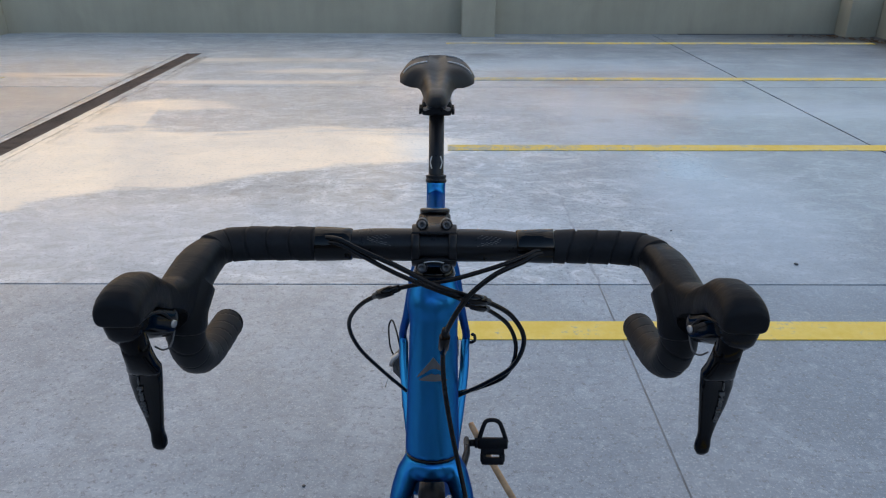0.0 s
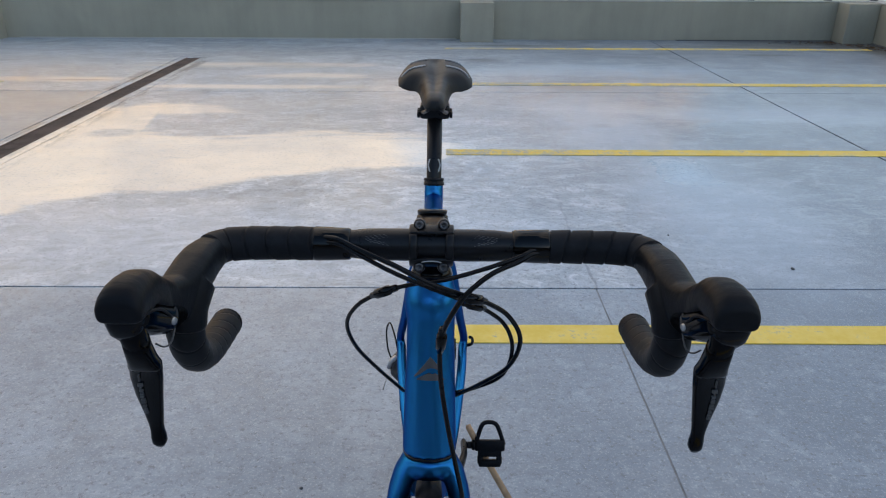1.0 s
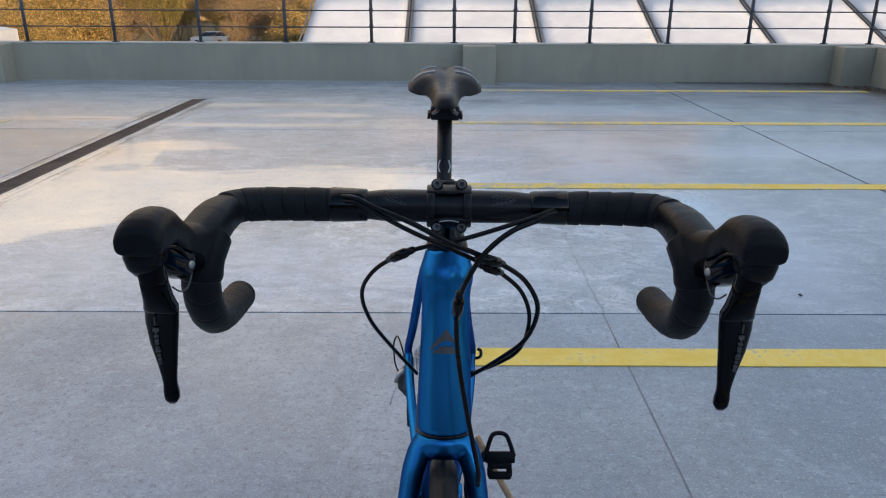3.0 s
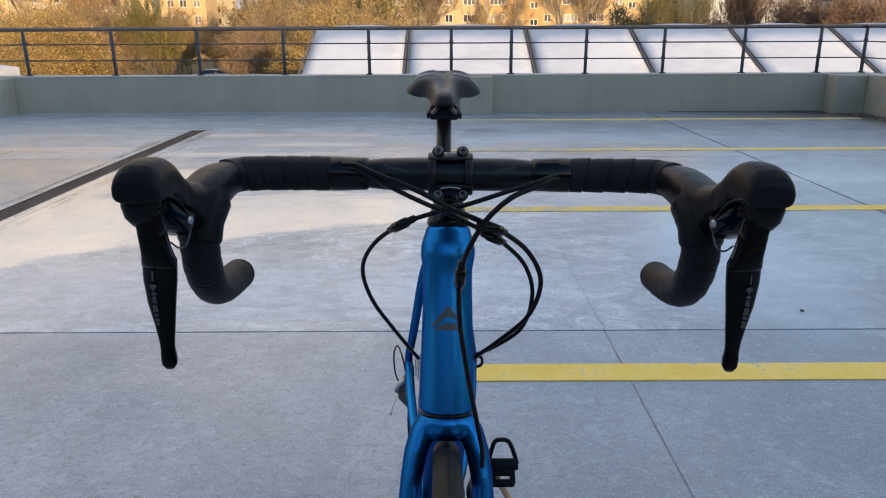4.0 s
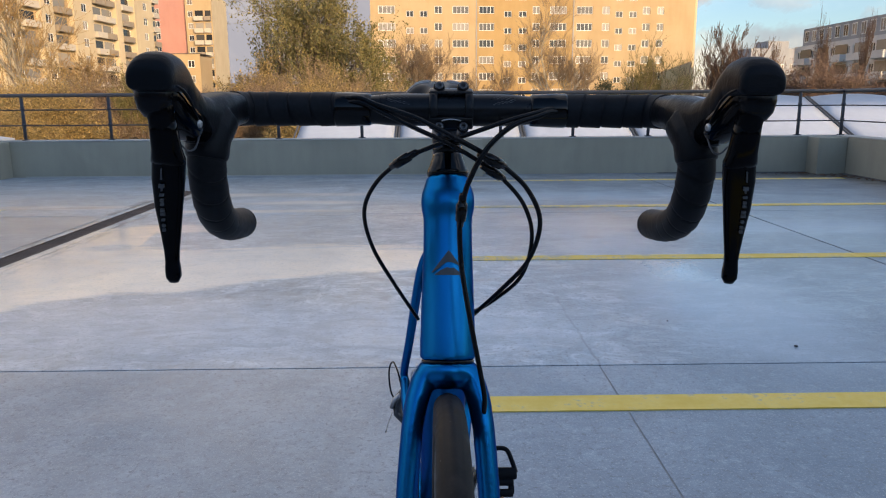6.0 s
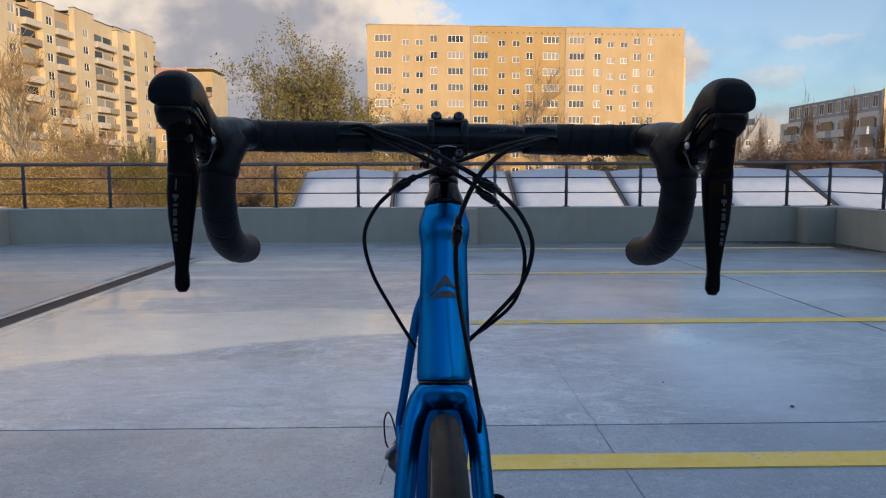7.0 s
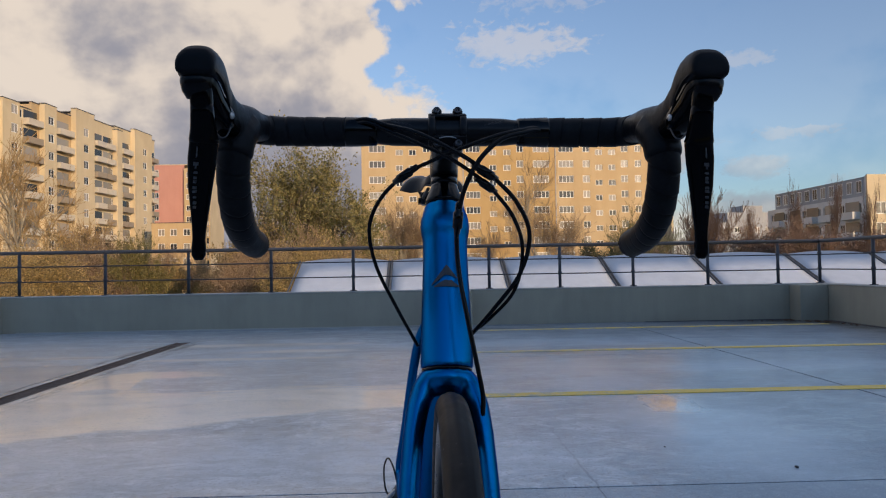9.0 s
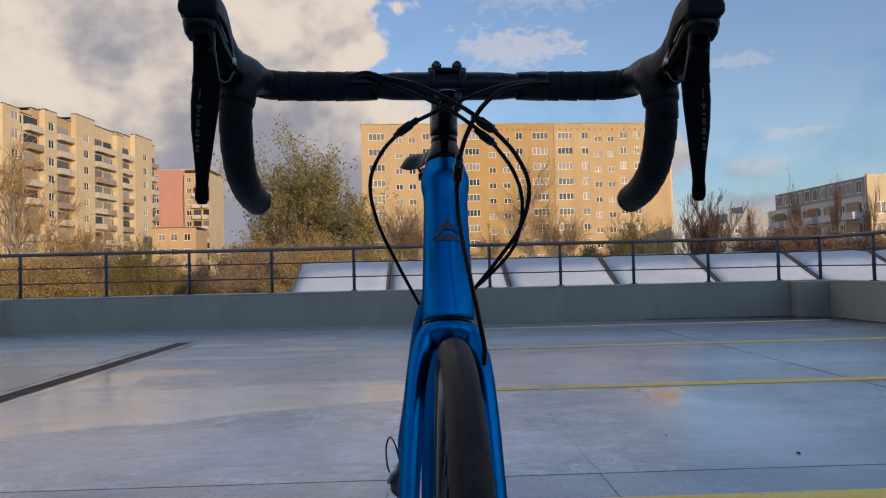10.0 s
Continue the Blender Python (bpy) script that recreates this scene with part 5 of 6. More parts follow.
def hood(s):
    bm = bmesh.new()
    rings = []
    for y, x, hx, zt, zb in ((0.004, 0.2080, 0.0150, 0.9992, 0.9705), (-0.008, 0.2110, 0.0166, 1.0004, 0.9690), (-0.022, 0.2136, 0.0178, 1.0010, 0.9668), (-0.040, 0.2148, 0.0184, 1.0006, 0.964), (-0.058, 0.2160, 0.0180, 0.9985, 0.960), (-0.078, 0.2180, 0.0162, 0.9962, 0.956), (-0.096, 0.2204, 0.0146, 1.0000, 0.957), (-0.110, 0.2232, 0.0140, 1.0120, 0.970),
                            (-0.122, 0.2242, 0.0150, 1.0220, 0.987), (-0.134, 0.2250, 0.0161, 1.0272, 0.9965), (-0.146, 0.2256, 0.0170, 1.0288, 0.9970), (-0.156, 0.2261, 0.0174, 1.0284, 0.9975), (-0.1640, 0.2262, 0.0175, 1.0264, 0.9985), (-0.1695, 0.2264, 0.0171, 1.0220, 0.9992), (-0.1720, 0.2264, 0.0158, 1.0165, 1.0005)):
        ring = []
        for k in range(32):
            a = 2 * math.pi * k / 32
            ca, sa = math.cos(a), math.sin(a)
            e = 2 / (3.0 if y > -0.115 else (3.1 if sa > 0 else 4.5))
            ring.append(bm.verts.new((s * (x + hx * (1 - (0.13 if y > -0.115 else 0.24) * max(0, sa)) * math.copysign(abs(ca) ** e, ca)), y, (zt + zb) / 2 + (zt - zb) / 2 * math.copysign(abs(sa) ** e, sa))))
        rings.append(ring)
    skin(bm, rings)
    tube(bm, smooth_line([(0.2120 * s, -0.052, 0.976), (0.2145 * s, -0.069, 0.962), (0.2165 * s, -0.0748, 0.942)], 5), [0.0195] * 5 + [0.0190] * 5 + [0.0172], 20)
    return bm


def bracket(s):
    """The hard lever body under the hood."""
    bm = bmesh.new()
    ovals(bm, [((0.2170 * s, -0.090, 0.969), 0.0120, 0.012), ((0.2205 * s, -0.113, 0.974), 0.0135, 0.014), ((0.2240 * s, -0.134, 0.986), 0.0140, 0.0150), ((0.2260 * s, -0.150, 0.996), 0.0148, 0.0145), ((0.2266 * s, -0.162, 0.999), 0.0125, 0.0110), ((0.2268 * s, -0.166, 1.000), 0.007, 0.006)], 22, 2.6)
    return bm


LEVER = [(0.2250, -0.150, 1.000, 0.0095, 0.0095), (0.2246, -0.156, 0.992, 0.0104, 0.0100), (0.2242, -0.1560, 0.982, 0.0100, 0.0088), (0.2242, -0.1525, 0.970, 0.0096, 0.0078), (0.2250, -0.1468, 0.957, 0.0106, 0.0072), (0.2262, -0.1405, 0.946, 0.0130, 0.0066),
         (0.2300, -0.1335, 0.930, 0.0130, 0.0060), (0.2345, -0.1240, 0.907, 0.0112, 0.0054), (0.2371, -0.1160, 0.885, 0.0084, 0.0050), (0.2393, -0.1105, 0.868, 0.0064, 0.0046), (0.2403, -0.1080, 0.859, 0.0058, 0.0048),
         (0.2408, -0.1065, 0.851, 0.0065, 0.0058), (0.2410, -0.1055, 0.8440, 0.0064, 0.0058), (0.2410, -0.1050, 0.8395, 0.0040, 0.0036)]


def lever(s):
    bm = bmesh.new()
    ovals(bm, [((x * s, y, z), hx, hd) for x, y, z, hx, hd in LEVER], 22, 2.6)
    return bm


def on_lever(u):
    """A place on the front of the blade between its printed ends."""
    z = 0.940 - 0.054 * u
    for a, b in zip(LEVER, LEVER[1:]):
        if a[2] >= z >= b[2]:
            f = (a[2] - z) / (a[2] - b[2])
            return Vector((a[0] + (b[0] - a[0]) * f, a[1] + (b[1] - a[1]) * f - (a[4] + (b[4] - a[4]) * f) * 1.07 - 0.0013, z))


for s in (-1, 1):
    tp = part("bar_tape", taped(s), TAPE, bike, "black wrapped bar tape", True)
    bm = bmesh.new()
    turned(bm, [(0, 0.0168), (0.0035, 0.0164), (0.0055, 0.013), (0.006, 0.004)], (0.2296 * s, 0.0815, 0.8600), (0, 1, -0.1), 22)
    part("bar_plug", bm, GLOSS, tp, smooth=True)
    hd = part("brake_hood", hood(s), HOOD, bike, "matte black rubber brake hood", True)
    blended(hd, 0.0016, 4)
    bm = bmesh.new()
    tube(bm, smooth_line([(0.2085 * s, -0.118, 0.977), (0.2086 * s, -0.134, 0.9925), (0.2088 * s, -0.150, 1.0005), (0.2108 * s, -0.1640, 1.0040), (0.2165 * s, -0.1695, 1.0062), (0.2264 * s, -0.1708, 1.0070), (0.2362 * s, -0.1695, 1.0062), (0.2418 * s, -0.1640, 1.0040), (0.2430 * s, -0.150, 1.0005), (0.2420 * s, -0.134, 0.9925), (0.2385 * s, -0.118, 0.977)], 5), 0.0012, 8)
    part("hood_lip", bm, RUBBER, hd, smooth=True)
    part("lever_body", bracket(s), LEVER_BLACK, hd, "black plastic lever body", True)
    bm = bmesh.new()
    turned(bm, [(0, 0.0032), (0.002, 0.0032), (0.0025, 0.002)], (0.2085 * s, -0.118, 0.974), (-s, -0.45, 0), 12)
    part("pivot_screw", bm, STEEL, hd, "bright steel pivot screw", True)
    bm = bmesh.new()
    tube(bm, smooth_line([(0.2095 * s, -0.112, 0.966), (0.2115 * s, -0.120, 0.955), (0.2165 * s, -0.124, 0.953), (0.2205 * s, -0.129, 0.959)], 5), 0.0008, 8)
    part("return_spring", bm, DARK_STEEL, hd, "dark steel spring wire", True)
    lv = part("brake_lever", lever(s), LEVER_BLACK, bike, "gloss black shift and brake lever", True)
    bm = bmesh.new()
    ovals(bm, [((0.2270 * s, -0.1490, 1.0040), 0.0135, 0.0120), ((0.2275 * s, -0.1530, 1.0005), 0.0150, 0.0148), ((0.2277 * s, -0.1545, 0.9945), 0.0148, 0.0145), ((0.2275 * s, -0.1545, 0.9885), 0.0132, 0.0128), ((0.2268 * s, -0.1535, 0.9840), 0.0105, 0.0095), ((0.2262 * s, -0.1525, 0.9822), 0.005, 0.004)], 24, 2.8)
    part("lever_cap", bm, BUTTON, lv, "satin black plastic cap", True)
    bm = bmesh.new()
    ovals(bm, [((0.2242 * s, -0.1545, 0.9790), 0.0098, 0.0082), ((0.2243 * s, -0.1525, 0.9700), 0.0101, 0.0083), ((0.2251 * s, -0.1470, 0.9570), 0.0111, 0.0079), ((0.2260 * s, -0.1430, 0.9500), 0.0124, 0.0077), ((0.2262 * s, -0.1412, 0.9470), 0.0133, 0.0072), ((0.2264 * s, -0.1405, 0.9460), 0.0127, 0.0060)], 24, 3.0)
    part("lever_shoulder", bm, LEVER_BLACK, lv, "gloss black lever shoulder", True)
    # faded lettering on the blade as plain bars
    for j, (u0, u1, w) in enumerate(((0.0, 0.16, 0.0005), (0.24, 0.29, 0.0022), (0.29, 0.34, 0.0006), (0.39, 0.42, 0.0017), (0.47, 0.51, 0.0015), (0.53, 0.57, 0.0015), (0.63, 0.67, 0.0017), (0.69, 0.73, 0.0019), (0.79, 0.82, 0.0014), (0.88, 0.92, 0.0014), (0.95, 0.99, 0.0014))):
        bm = bmesh.new()
        a0, a1 = (Vector((q.x * s, q.y - 0.0008, q.z)) for q in (on_lever(u0), on_lever(u1)))
        n_ = Vector((0, -0.92, -0.38))
        off = Vector((0.0030 * s, 0, 0))
        vs = [bm.verts.new(q + off + Vector((dx, 0, 0)) + n_ * h) for h in (0.0, -0.0025) for q, dx in ((a0, -w), (a0, w), (a1, w), (a1, -w))]
        bm.faces.new(vs[:4])
        bm.faces.new(list(reversed(vs[4:])))
        for k in range(4):
            bm.faces.new((vs[k], vs[(k + 1) % 4], vs[4 + (k + 1) % 4], vs[4 + k]))
        bmesh.ops.recalc_face_normals(bm, faces=bm.faces)
        part("marking", bm, GREY_MARK, lv, "grey printed bar")

# cables
def cable(pts, r, label="black cable housing", n=10):
    bm = bmesh.new()
    tube(bm, smooth_line(pts, n), r, 10)
    return part("cable", bm, CABLE, bike, label, True)


def ferrule(c, a, b, r0=0.0042, ln=0.03):
    """A moulded joint on a cable."""
    bm = bmesh.new()
    d = (Vector(b) - Vector(a)).normalized()
    turned(bm, [(-ln / 2, r0 * 0.7), (-ln / 2 + 0.002, r0 * 0.8), (-ln * 0.22, r0 * 0.8), (-ln * 0.2, r0 * 1.12), (ln * 0.3, r0 * 1.12), (ln * 0.34, r0 * 0.8), (ln / 2, r0 * 0.7)], c, d, 14)
    return bm


c1 = cable([(-0.103, 0.010, 0.996), (-0.089, 0.004, 0.996), (-0.070, -0.002, 0.989), (-0.035, -0.014, 0.978), (0.0, -0.018, 0.961), (0.030, -0.008, 0.945), (0.052, 0.006, 0.931), (0.080, 0.024, 0.905), (0.0960, 0.036, 0.869), (0.0875, 0.055, 0.824), (0.060, 0.083, 0.782), (0.030, 0.115, 0.742)], 0.0026)
part("cable_joint", ferrule((0.041, -0.001, 0.9368), (0.030, -0.008, 0.942), (0.052, 0.006, 0.931), 0.0050, 0.036), GLOSS, c1, smooth=True)
c2 = cable([(-0.102, 0.008, 0.992), (-0.088, 0.002, 0.992), (-0.068, -0.003, 0.983), (-0.035, -0.010, 0.968), (0.0, -0.009, 0.952), (0.032, 0.003, 0.933), (0.052, 0.016, 0.918), (0.078, 0.036, 0.888), (0.0895, 0.048, 0.851), (0.0825, 0.068, 0.804), (0.055, 0.095, 0.768), (0.026, 0.12, 0.742)], 0.0023)
part("cable_joint", ferrule((0.043, 0.010, 0.9238), (0.032, 0.003, 0.930), (0.052, 0.016, 0.918), 0.0044, 0.032), GLOSS, c2, smooth=True)
c3 = cable([(0.108, 0.009, 0.987), (0.096, 0.003, 0.987), (0.085, -0.003, 0.984), (0.055, -0.012, 0.976), (0.015, -0.010, 0.962), (-0.020, 0.004, 0.949), (-0.047, 0.014, 0.936), (-0.075, 0.032, 0.912), (-0.0905, 0.052, 0.878), (-0.084, 0.076, 0.834), (-0.062, 0.106, 0.785), (-0.034, 0.142, 0.730)], 0.0023)
part("cable_joint", ferrule((-0.047, 0.014, 0.936), (-0.020, 0.004, 0.946), (-0.075, 0.032, 0.912), 0.0046, 0.034), GLOSS, c3, smooth=True)
c4 = cable([(0.108, 0.008, 0.984), (0.096, 0.001, 0.984), (0.084, -0.006, 0.980), (0.058, -0.015, 0.971), (0.034, -0.016, 0.949), (0.018, -0.010, 0.918), (0.0115, 0.004, 0.890), (0.0100, 0.012, 0.862), (0.0125, 0.010, 0.825), (0.021, 0.000, 0.775), (0.031, -0.003, 0.725), (0.0375, -0.002, 0.690), (0.038, 0.006, 0.668)], 0.0027)
part("cable_joint", ferrule((0.0112, 0.005, 0.886), (0.0125, 0.000, 0.902), (0.0102, 0.011, 0.868), 0.0050, 0.036), GLOSS, c4, smooth=True)


# wheels
def wheel(y, rear):
    wh = part("rear_wheel" if rear else "front_wheel", turned(bmesh.new(), [(-0.05, 0.009), (-0.035, 0.010), (-0.033, 0.019), (-0.029, 0.019), (-0.026, 0.011), (0.026, 0.011), (0.029, 0.020), (0.033, 0.020), (0.035, 0.010), (0.05, 0.009)], (0, y, 0.354), (1, 0, 0), 20), SATIN, bike, "black wheel hub", True)
    bm = bmesh.new()
    rings = []
    for k in range(96):
        a = 2 * math.pi * k / 96
        d = Vector((0, math.cos(a), math.sin(a)))
        ring = []
        for j in range(48):
            b = 2 * math.pi * j / 48
            off = math.degrees(math.atan2(math.sin(b), math.cos(b)))
            r = 0.0156 - (0.0007 if 18 < abs(off) < 27 else 0) + (0.0004 if abs(off) < 5 else 0)
            ring.append(bm.verts.new(Vector((0, y, 0.354)) + d * (0.3385 + r * math.cos(b)) + Vector((r * math.sin(b), 0, 0))))
        rings.append(ring)
    skin(bm, rings + [rings[0]], False)
    part("tyre", bm, TYRE, wh, "worn dark rubber road tyre", True)
    bm = bmesh.new()
    rings = []
    prof = [(-0.0105, 0.330), (-0.0125, 0.325), (-0.0118, 0.312), (-0.006, 0.300), (0.006, 0.300), (0.0118, 0.312), (0.0125, 0.325), (0.0105, 0.330)]
    for k in range(72):
        a = 2 * math.pi * k / 72
        rings.append([bm.verts.new((x, y + r * math.cos(a), 0.354 + r * math.sin(a))) for x, r in prof])
    skin(bm, rings + [rings[0]], False)
    part("rim", bm, SATIN, wh, "matte black rim", True)
    for k in range(24):
        a = 2 * math.pi * k / 24
        b = a + (0.85 if k % 4 < 2 else -0.85)
        x = 0.031 if k % 2 else -0.031
        bm = bmesh.new()
        tube(bm, [(x, y + 0.018 * math.cos(b), 0.354 + 0.018 * math.sin(b)), (0.0, y + 0.302 * math.cos(a), 0.354 + 0.302 * math.sin(a))], 0.0010, 6)
        part("spoke", bm, DARK_STEEL, wh)
    bm = bmesh.new()
    n = 96
    for q in range(1):
        inner, outer = [], []
        for k in range(n):
            a = 2 * math.pi * k / n
            ro = 0.080 - (0.003 if k % 8 < 3 else 0)
            inner.append((a, 0.062))
            outer.append((a, ro))
        rr = []
        for k in range(n):
            ca, sa = math.cos(inner[k][0]), math.sin(inner[k][0])
            rr.append([bm.verts.new((xx, y + r_ * ca, 0.354 + r_ * sa)) for xx, r_ in ((0.0388, inner[k][1]), (0.0388, outer[k][1]), (0.0406, outer[k][1]), (0.0406, inner[k][1]))])
        skin(bm, rr + [rr[0]], False)
    for k in range(6):
        a = 2 * math.pi * k / 6
        tube(bm, [(0.0397, y + 0.02 * math.cos(a), 0.354 + 0.02 * math.sin(a)), (0.0397, y + 0.064 * math.cos(a + 0.35), 0.354 + 0.064 * math.sin(a + 0.35))], 0.003, 6, flat=0.4)
    part("brake_disc", bm, STEEL, wh, "steel brake disc")
    return wh


wheel(-0.108, False)
rw = wheel(0.878, True)
bm = bmesh.new()
for k in range(10):
    r = 0.056 - 0.0038 * k
    n = 2 * (32 - 2 * k)
    rr = []
    for j in range(n):
        a = 2 * math.pi * j / n
        q = r if j % 2 else r - 0.004
        rr.append([bm.verts.new((xx, 0.878 + rad * math.cos(a), 0.354 + rad * math.sin(a))) for xx, rad in ((-0.026 - 0.0037 * k, q), (-0.0275 - 0.0037 * k, q), (-0.0275 - 0.0037 * k, 0.016), (-0.026 - 0.0037 * k, 0.016))])
    skin(bm, rr + [rr[0]], False)
part("cassette", bm, STEEL, bike, "steel ten-speed cassette")

# brake calipers
bm = bmesh.new()
box(bm, 0.030, 0.052, -0.072, -0.036, 0.372, 0.432, bevel=0.006)
tube(bm, [(0.052, -0.055, 0.392), (0.058, -0.055, 0.392)], 0.011, 14)
part("brake_caliper", bm, DARK_STEEL, bike, "dark metal disc brake caliper", True)
bm = bmesh.new()
box(bm, 0.030, 0.056, 0.80, 0.85, 0.36, 0.395, bevel=0.006)
part("brake_caliper", bm, GLOSS, bike, "black disc brake caliper", True)

# saddle and seat post
SADDLE_SECS = [(0.588, 0.008, 1.005, 0.009), (0.592, 0.0140, 1.008, 0.013), (0.601, 0.0185, 1.0115, 0.017), (0.63, 0.0215, 1.014, 0.022), (0.67, 0.0245, 1.016, 0.026), (0.71, 0.0280, 1.019, 0.029), (0.735, 0.0320, 1.0215, 0.031), (0.748, 0.0380, 1.0235, 0.032), (0.756, 0.0500, 1.0245, 0.034),
               (0.762, 0.0630, 1.0258, 0.032), (0.771, 0.0710, 1.028, 0.031), (0.815, 0.0735, 1.033, 0.030), (0.838, 0.0705, 1.035, 0.030), (0.854, 0.060, 1.036, 0.032), (0.863, 0.044, 1.035, 0.026), (0.868, 0.026, 1.033, 0.018)]


def saddle_top(x, y):
    """Height of the saddle's upper face."""
    for a, b in zip(SADDLE_SECS, SADDLE_SECS[1:]):
        if a[0] <= y <= b[0]:
            f = (y - a[0]) / (b[0] - a[0])
            w, z, dr = (a[k] + (b[k] - a[k]) * f for k in (1, 2, 3))
            return z - dr * min(1, abs(x) / w) ** 4.6


def saddle_body():
    bm = bmesh.new()
    ys_ = SADDLE_SECS
    rings = []
    n = 20
    for y, w, z, dr in ys_:
        ring = []
        for k in range(n + 1):
            u = -1 + 2 * k / n
            x = w * math.sin(u * math.pi / 2)
            f = abs(x) / w
            dip = 0.0055 * math.exp(-(x / 0.011) ** 2) * (1 if 0.66 < y < 0.86 else 0)
            ring.append(bm.verts.new((x, y, z - dr * f ** 4.6 - dip)))
        for k in range(n, -1, -1):
            u = -1 + 2 * k / n
            x = w * 0.94 * math.sin(u * math.pi / 2)
            f = abs(x) / w
            ring.append(bm.verts.new((x, y, z - 0.012 - (dr - 0.006) * f ** 4.2 - 0.004 * (1 - f))))
        rings.append(ring)
    skin(bm, rings)
    return bm


sad = part("saddle", saddle_body(), SADDLE, bike, "black saddle with thin grey stripes", True)
for s in (-1, 1):
    bm = bmesh.new()
    tube(bm, smooth_line([(0.012 * s, 0.62, 0.985), (0.0215 * s, 0.66, 0.972), (0.022 * s, 0.74, 0.970), (0.025 * s, 0.82, 0.990), (0.03 * s, 0.845, 1.005)], 6), 0.0035, 8)
    part("saddle_rail", bm, DARK_STEEL, sad, "dark steel rail", True)
    for line in (((0.020, 0.800), (0.034, 0.794), (0.047, 0.791), (0.058, 0.790), (0.066, 0.790)), ((0.018, 0.846), (0.034, 0.842), (0.050, 0.834))):
        bm = bmesh.new()
        tube(bm, smooth_line([(x * s, y, saddle_top(x, y) + 0.0010) for x, y in line], 4), 0.0017, 6)
        part("stripe", bm, SADDLE_TOP, sad, "thin grey stripe", True)
sp0, sp1 = Vector((0, 0.6415, 0.843)), Vector((0, 0.679, 0.968))
bm = bmesh.new()
tube(bm, [sp0 - (sp1 - sp0) * 0.3, sp0, sp1], 0.0138, 20)
sp = part("seat_post", bm, SATIN, bike, "satin black seat post with pale chevrons", True)
dsp = (sp1 - sp0).normalized()
fsp = Vector((0, -dsp.z, dsp.y))
for s in (-1, 1):
    bm = bmesh.new()
    rings = []
    for k in range(9):
        v = -1 + k / 4
        a = radians(52 - 18 * abs(v))
        h = 0.034 + 0.0115 * v
        ring = []
        for da, dr in ((-0.10, 0.0136), (0.10, 0.0136), (0.10, 0.0144), (-0.10, 0.0144)):
            an = a + da
            ring.append(bm.verts.new(sp0 + dsp * h + fsp * (dr * math.cos(an)) + Vector((s * dr * math.sin(an), 0, 0))))
        rings.append(ring)
    skin(bm, rings)
    part("marking", bm, PALE_MARK, sp, "pale chevron mark")
bm = bmesh.new()
turned(bm, [(0, 0.0180), (0.001, 0.0192), (0.006, 0.0192), (0.007, 0.0178), (0.0085, 0.0178), (0.0095, 0.0190), (0.013, 0.0190), (0.014, 0.0172)], sp0 - dsp * 0.003, dsp, 24)
part("seat_clamp", bm, SATIN, bike, "black seat clamp collar", True)
bm = bmesh.new()
box(bm, -0.027, 0.027, 0.662, 0.705, 0.958, 0.984, bevel=0.006)
for s in (-1, 1):
    for k in range(3):
        tube(bm, [(s * 0.027, 0.668 + 0.014 * k, 0.966), (s * 0.032, 0.668 + 0.014 * k, 0.966)], 0.006, 10)
part("saddle_clamp", bm, SATIN, bike, "black saddle clamp", True)

# cranks, chainring, chain, pedals
BB = Vector((0, 0.472, 0.285))
dv = Vector((0, -0.978, 0.208))  # along the cranks


def crank(s):
    bm = bmesh.new()
    tip = BB + dv * (-0.17 * s)
    x0, x1 = 0.055 * s, (0.072 if s > 0 else 0.082) * s
    ovals(bm, [(BB + Vector((x0, 0, 0)) + dv * (0.012 * s), 0.008, 0.017), (BB + Vector((x0, 0, 0)) - dv * (0.04 * s), 0.008, 0.014), (BB + Vector((x1, 0, 0)) - dv * (0.13 * s), 0.0065, 0.0115), (tip + Vector((x1, 0, 0)) - dv * (0.010 * s), 0.0065, 0.011)], 16)
    return bm, tip + Vector((x1, 0, 0))


def pedal(par, at, s, tilt):
    bm = bmesh.new()
    tube(bm, [at, at + Vector((0.018 * s, 0, 0))], 0.0075, 12)
    tube(bm, [at + Vector((0.018 * s, 0, 0)), at + Vector((0.024 * s, 0, 0))], 0.011, 14)
    m = Matrix.Translation(at + Vector((0.055 * s, 0, 0))) @ Matrix.Rotation(radians(tilt), 4, "X")
    b2 = bmesh.new()
    ovals(b2, [((-0.033, 0, 0), 0.011, 0.011), ((-0.02, 0, 0), 0.013, 0.013), ((0.02, 0, 0), 0.013, 0.013), ((0.036, 0, 0), 0.010, 0.010)], 14)
    tube(b2, smooth_line([(-0.029, 0, 0.002), (-0.0235, 0, 0.022), (-0.0165, 0, 0.042), (-0.010, 0, 0.0485), (0.0, 0, 0.0500), (0.010, 0, 0.0485), (0.0175, 0, 0.042), (0.0255, 0, 0.022), (0.032, 0, 0.002)], 5), 0.0048, 10, flat=1.3)
    box(b2, -0.031, 0.034, -0.0095, 0.0085, -0.012, 0.012, bevel=0.005)
    box(b2, -0.024, 0.027, -0.0075, 0.0065, -0.024, -0.010, bevel=0.003)
    for x0, x1 in ((-0.025, -0.013), (0.016, 0.028)):
        box(b2, x0, x1, -0.0070, 0.0060, -0.040, -0.022, bevel=0.003)
    box(b2, -0.023, 0.026, -0.0095, 0.0075, -0.046, -0.030, bevel=0.005)
    bmesh.ops.transform(b2, matrix=m, verts=b2.verts)
    me = bpy.data.meshes.new("tmp")
    b2.to_mesh(me)
    b2.free()
    bm.from_mesh(me)
    bpy.data.meshes.remove(me)
    return part("pedal", bm, RUBBER, par, "black plastic clip-in pedal", True)


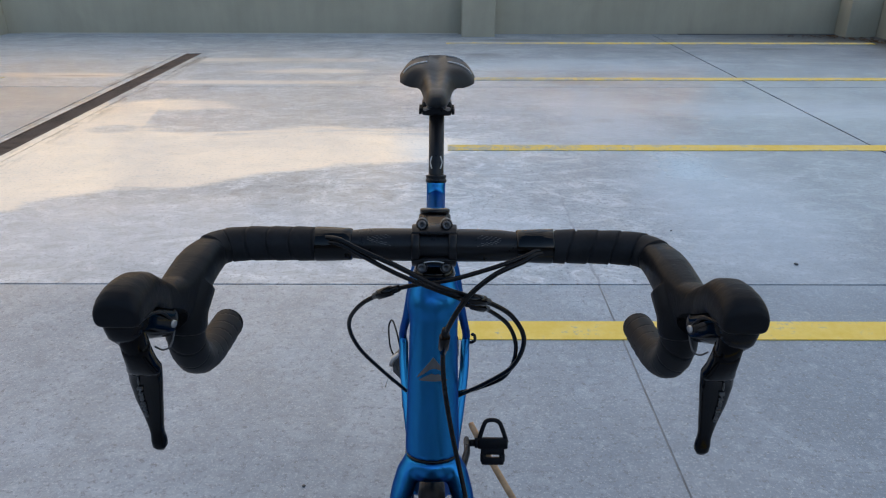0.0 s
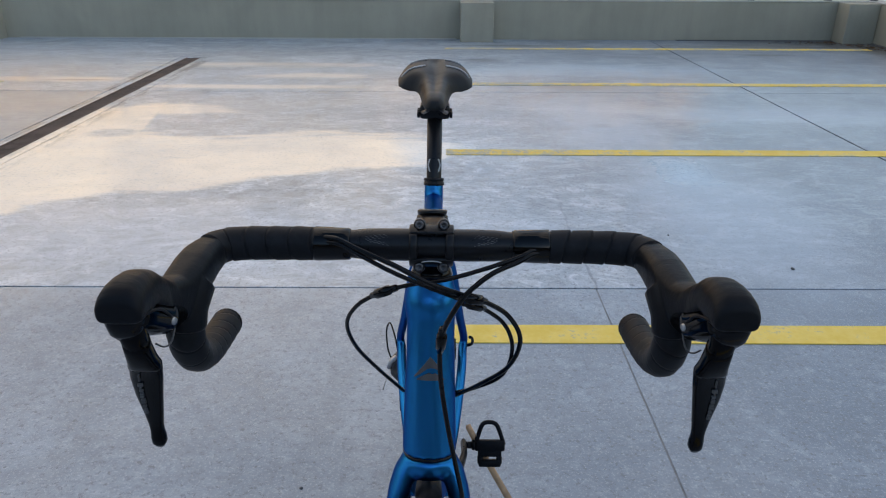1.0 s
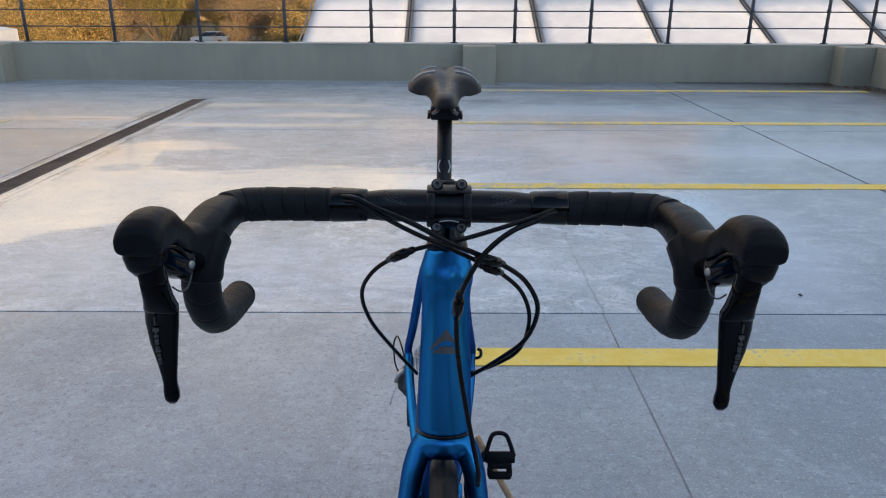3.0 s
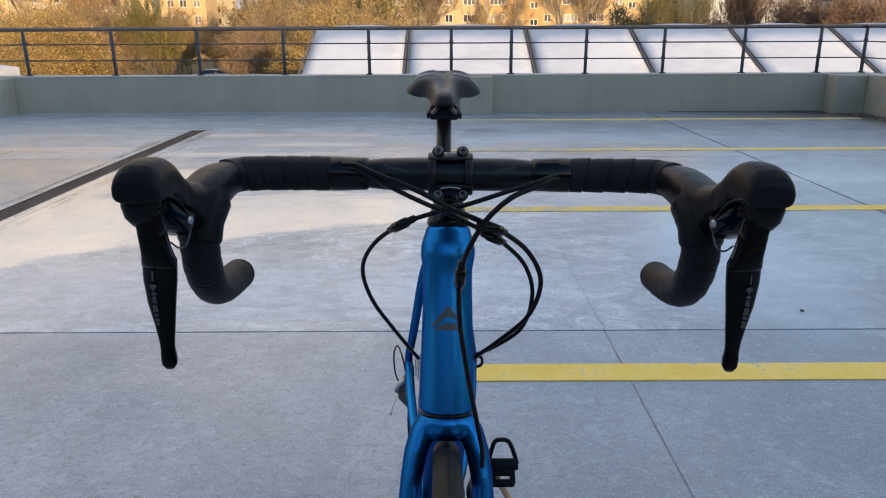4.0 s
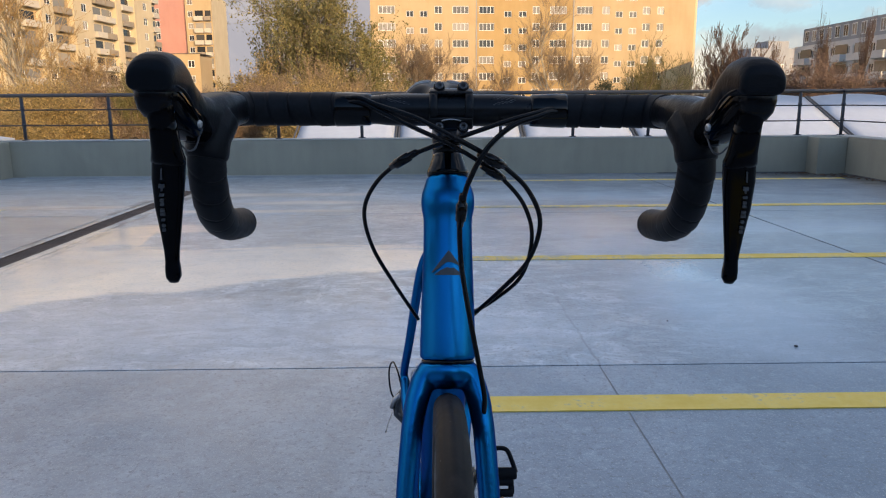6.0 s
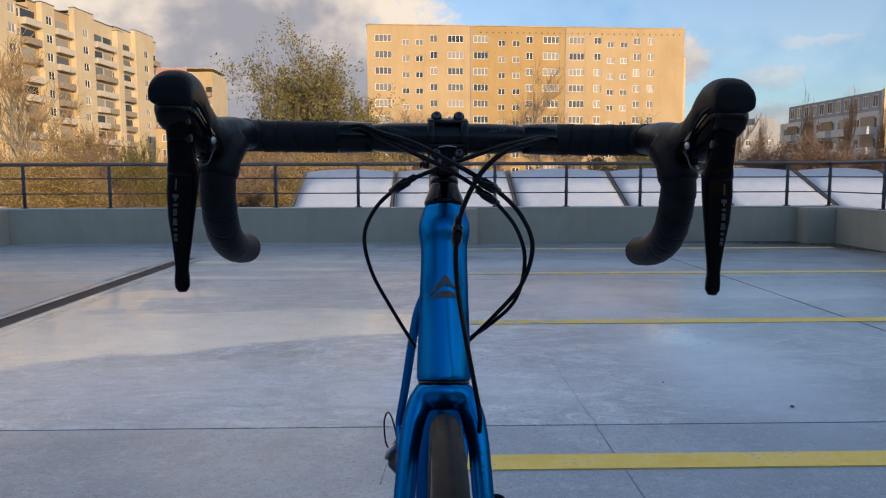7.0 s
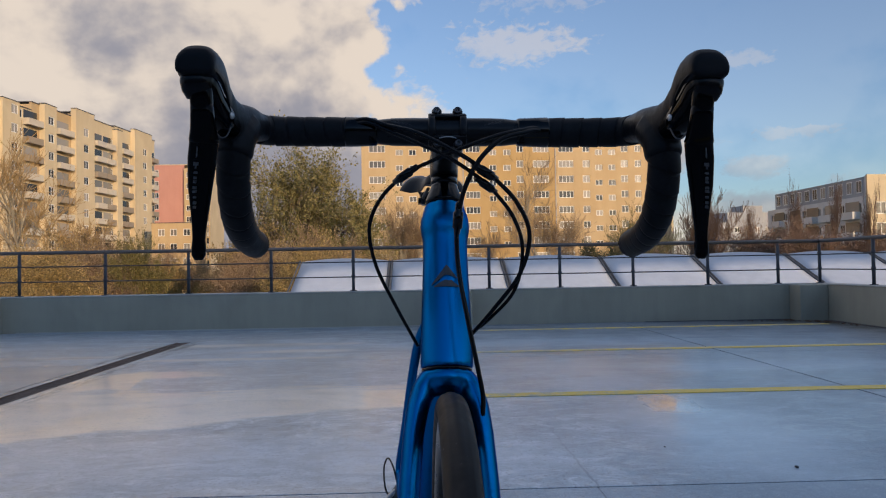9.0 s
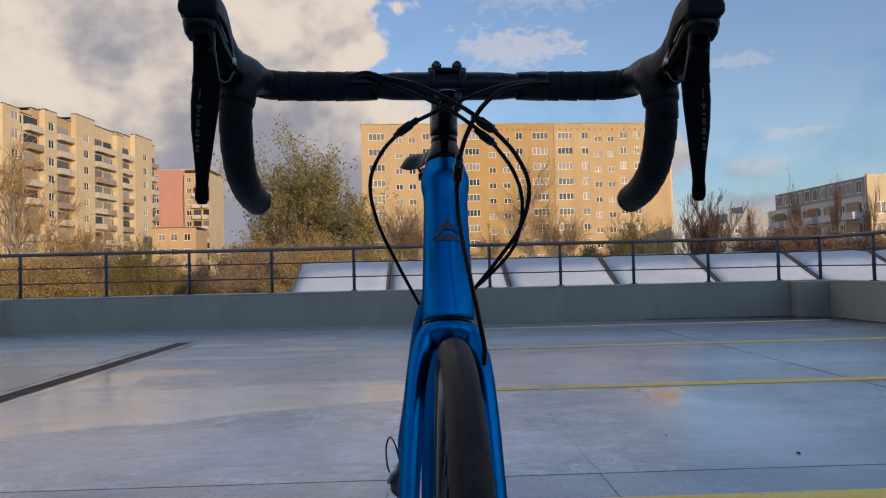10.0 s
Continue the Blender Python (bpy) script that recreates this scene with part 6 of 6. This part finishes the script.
for s in (-1, 1):
    bm, tip = crank(s)
    cr = part("crank_arm", bm, SATIN, bike, "black crank arm", True)
    pedal(cr, tip, s, -24 if s > 0 else -35)
bm = bmesh.new()
n = 100
rr = []
for k in range(n):
    a = 2 * math.pi * k / n
    q = 0.103 if k % 2 else 0.0985
    rr.append([bm.verts.new((xx, BB.y + r_ * math.cos(a), BB.z + r_ * math.sin(a))) for xx, r_ in ((-0.044, 0.084), (-0.044, q), (-0.0475, q), (-0.0475, 0.084))])
skin(bm, rr + [rr[0]], False)
for k in range(4):
    a = 0.5 + k * math.pi / 2
    tube(bm, [(-0.0458, BB.y, BB.z), (-0.0458, BB.y + 0.088 * math.cos(a), BB.z + 0.088 * math.sin(a))], 0.009, 8, flat=0.4)
part("chainring", bm, DARK_STEEL, bike, "dark chainring")
bm = bmesh.new()
for z0, z1 in ((0.372, 0.368), (0.172, 0.225)):
    for k in range(60):
        p = Vector((-0.0455, 0.47, z0)).lerp(Vector((-0.045, 0.878, z1)), k / 60)
        box(bm, p.x - 0.003, p.x + 0.003, p.y, p.y + 0.005, p.z - 0.004, p.z + 0.004)
tagged(part("chain", bm, DARK_STEEL, bike, "dark steel chain"), kind="stuff")

# rear derailleur
bm = bmesh.new()
ovals(bm, [((-0.078, 0.895, 0.318), 0.010, 0.014), ((-0.094, 0.905, 0.292), 0.012, 0.016), ((-0.092, 0.900, 0.262), 0.011, 0.014), ((-0.075, 0.885, 0.248), 0.008, 0.010)], 14)
rd = part("rear_derailleur", bm, DARK_STEEL, bike, "grey metal rear derailleur", True)
bm = bmesh.new()
tube(bm, smooth_line([(-0.070, 0.885, 0.255), (-0.072, 0.872, 0.215), (-0.070, 0.862, 0.175)], 4), 0.008, 8, flat=0.4)
tube(bm, [(-0.066, 0.866, 0.178), (-0.050, 0.866, 0.178)], 0.018, 14)
part("pulley_cage", bm, SATIN, rd, "black pulley cage", True)
bm = bmesh.new()
tube(bm, smooth_line([(-0.080, 0.865, 0.335), (-0.092, 0.905, 0.366), (-0.106, 0.955, 0.372), (-0.116, 0.968, 0.345), (-0.112, 0.945, 0.305), (-0.100, 0.915, 0.290)], 6), 0.0022, 8)
part("cable_loop", bm, CABLE, rd, smooth=True)
bm = bmesh.new()
tube(bm, [(-0.104, 0.900, 0.270), (-0.114, 0.890, 0.245), (-0.120, 0.886, 0.225)], 0.0009, 6)
tube(bm, [(-0.1185, 0.887, 0.231), (-0.121, 0.885, 0.221)], 0.0018, 6)
part("cable_end", bm, STEEL, rd, "bright cable end", True)

bm = bmesh.new()
ovals(bm, [((-0.082, 0.893, 0.316), 0.006, 0.0075), ((-0.100, 0.893, 0.300), 0.0065, 0.008), ((-0.107, 0.893, 0.280), 0.005, 0.006)], 12)
part("link_plate", bm, STEEL, rd, "bright metal link", True)

bm = bmesh.new()
tube(bm, smooth_line([(0.072, 0.885, 0.352), (0.090, 0.885, 0.353), (0.097, 0.878, 0.364), (0.095, 0.868, 0.382), (0.089, 0.863, 0.388)], 5), 0.0038, 10)
part("axle_lever", bm, GLOSS, rw, "black thru-axle lever", True)

# the stick under the crank
bm = bmesh.new()
ovals(bm, [((0.066, 0.655, 0.285), 0.006, 0.008), ((0.09, 0.653, 0.232), 0.0065, 0.008), ((0.155, 0.650, 0.102), 0.007, 0.008), ((0.2045, 0.648, 0.004), 0.006, 0.008)], 8, 4)
stick = link_mesh("wooden_stick", bm, WOOD, True)
tagged(stick, "weathered wooden stick propping the bicycle crank", "stick")
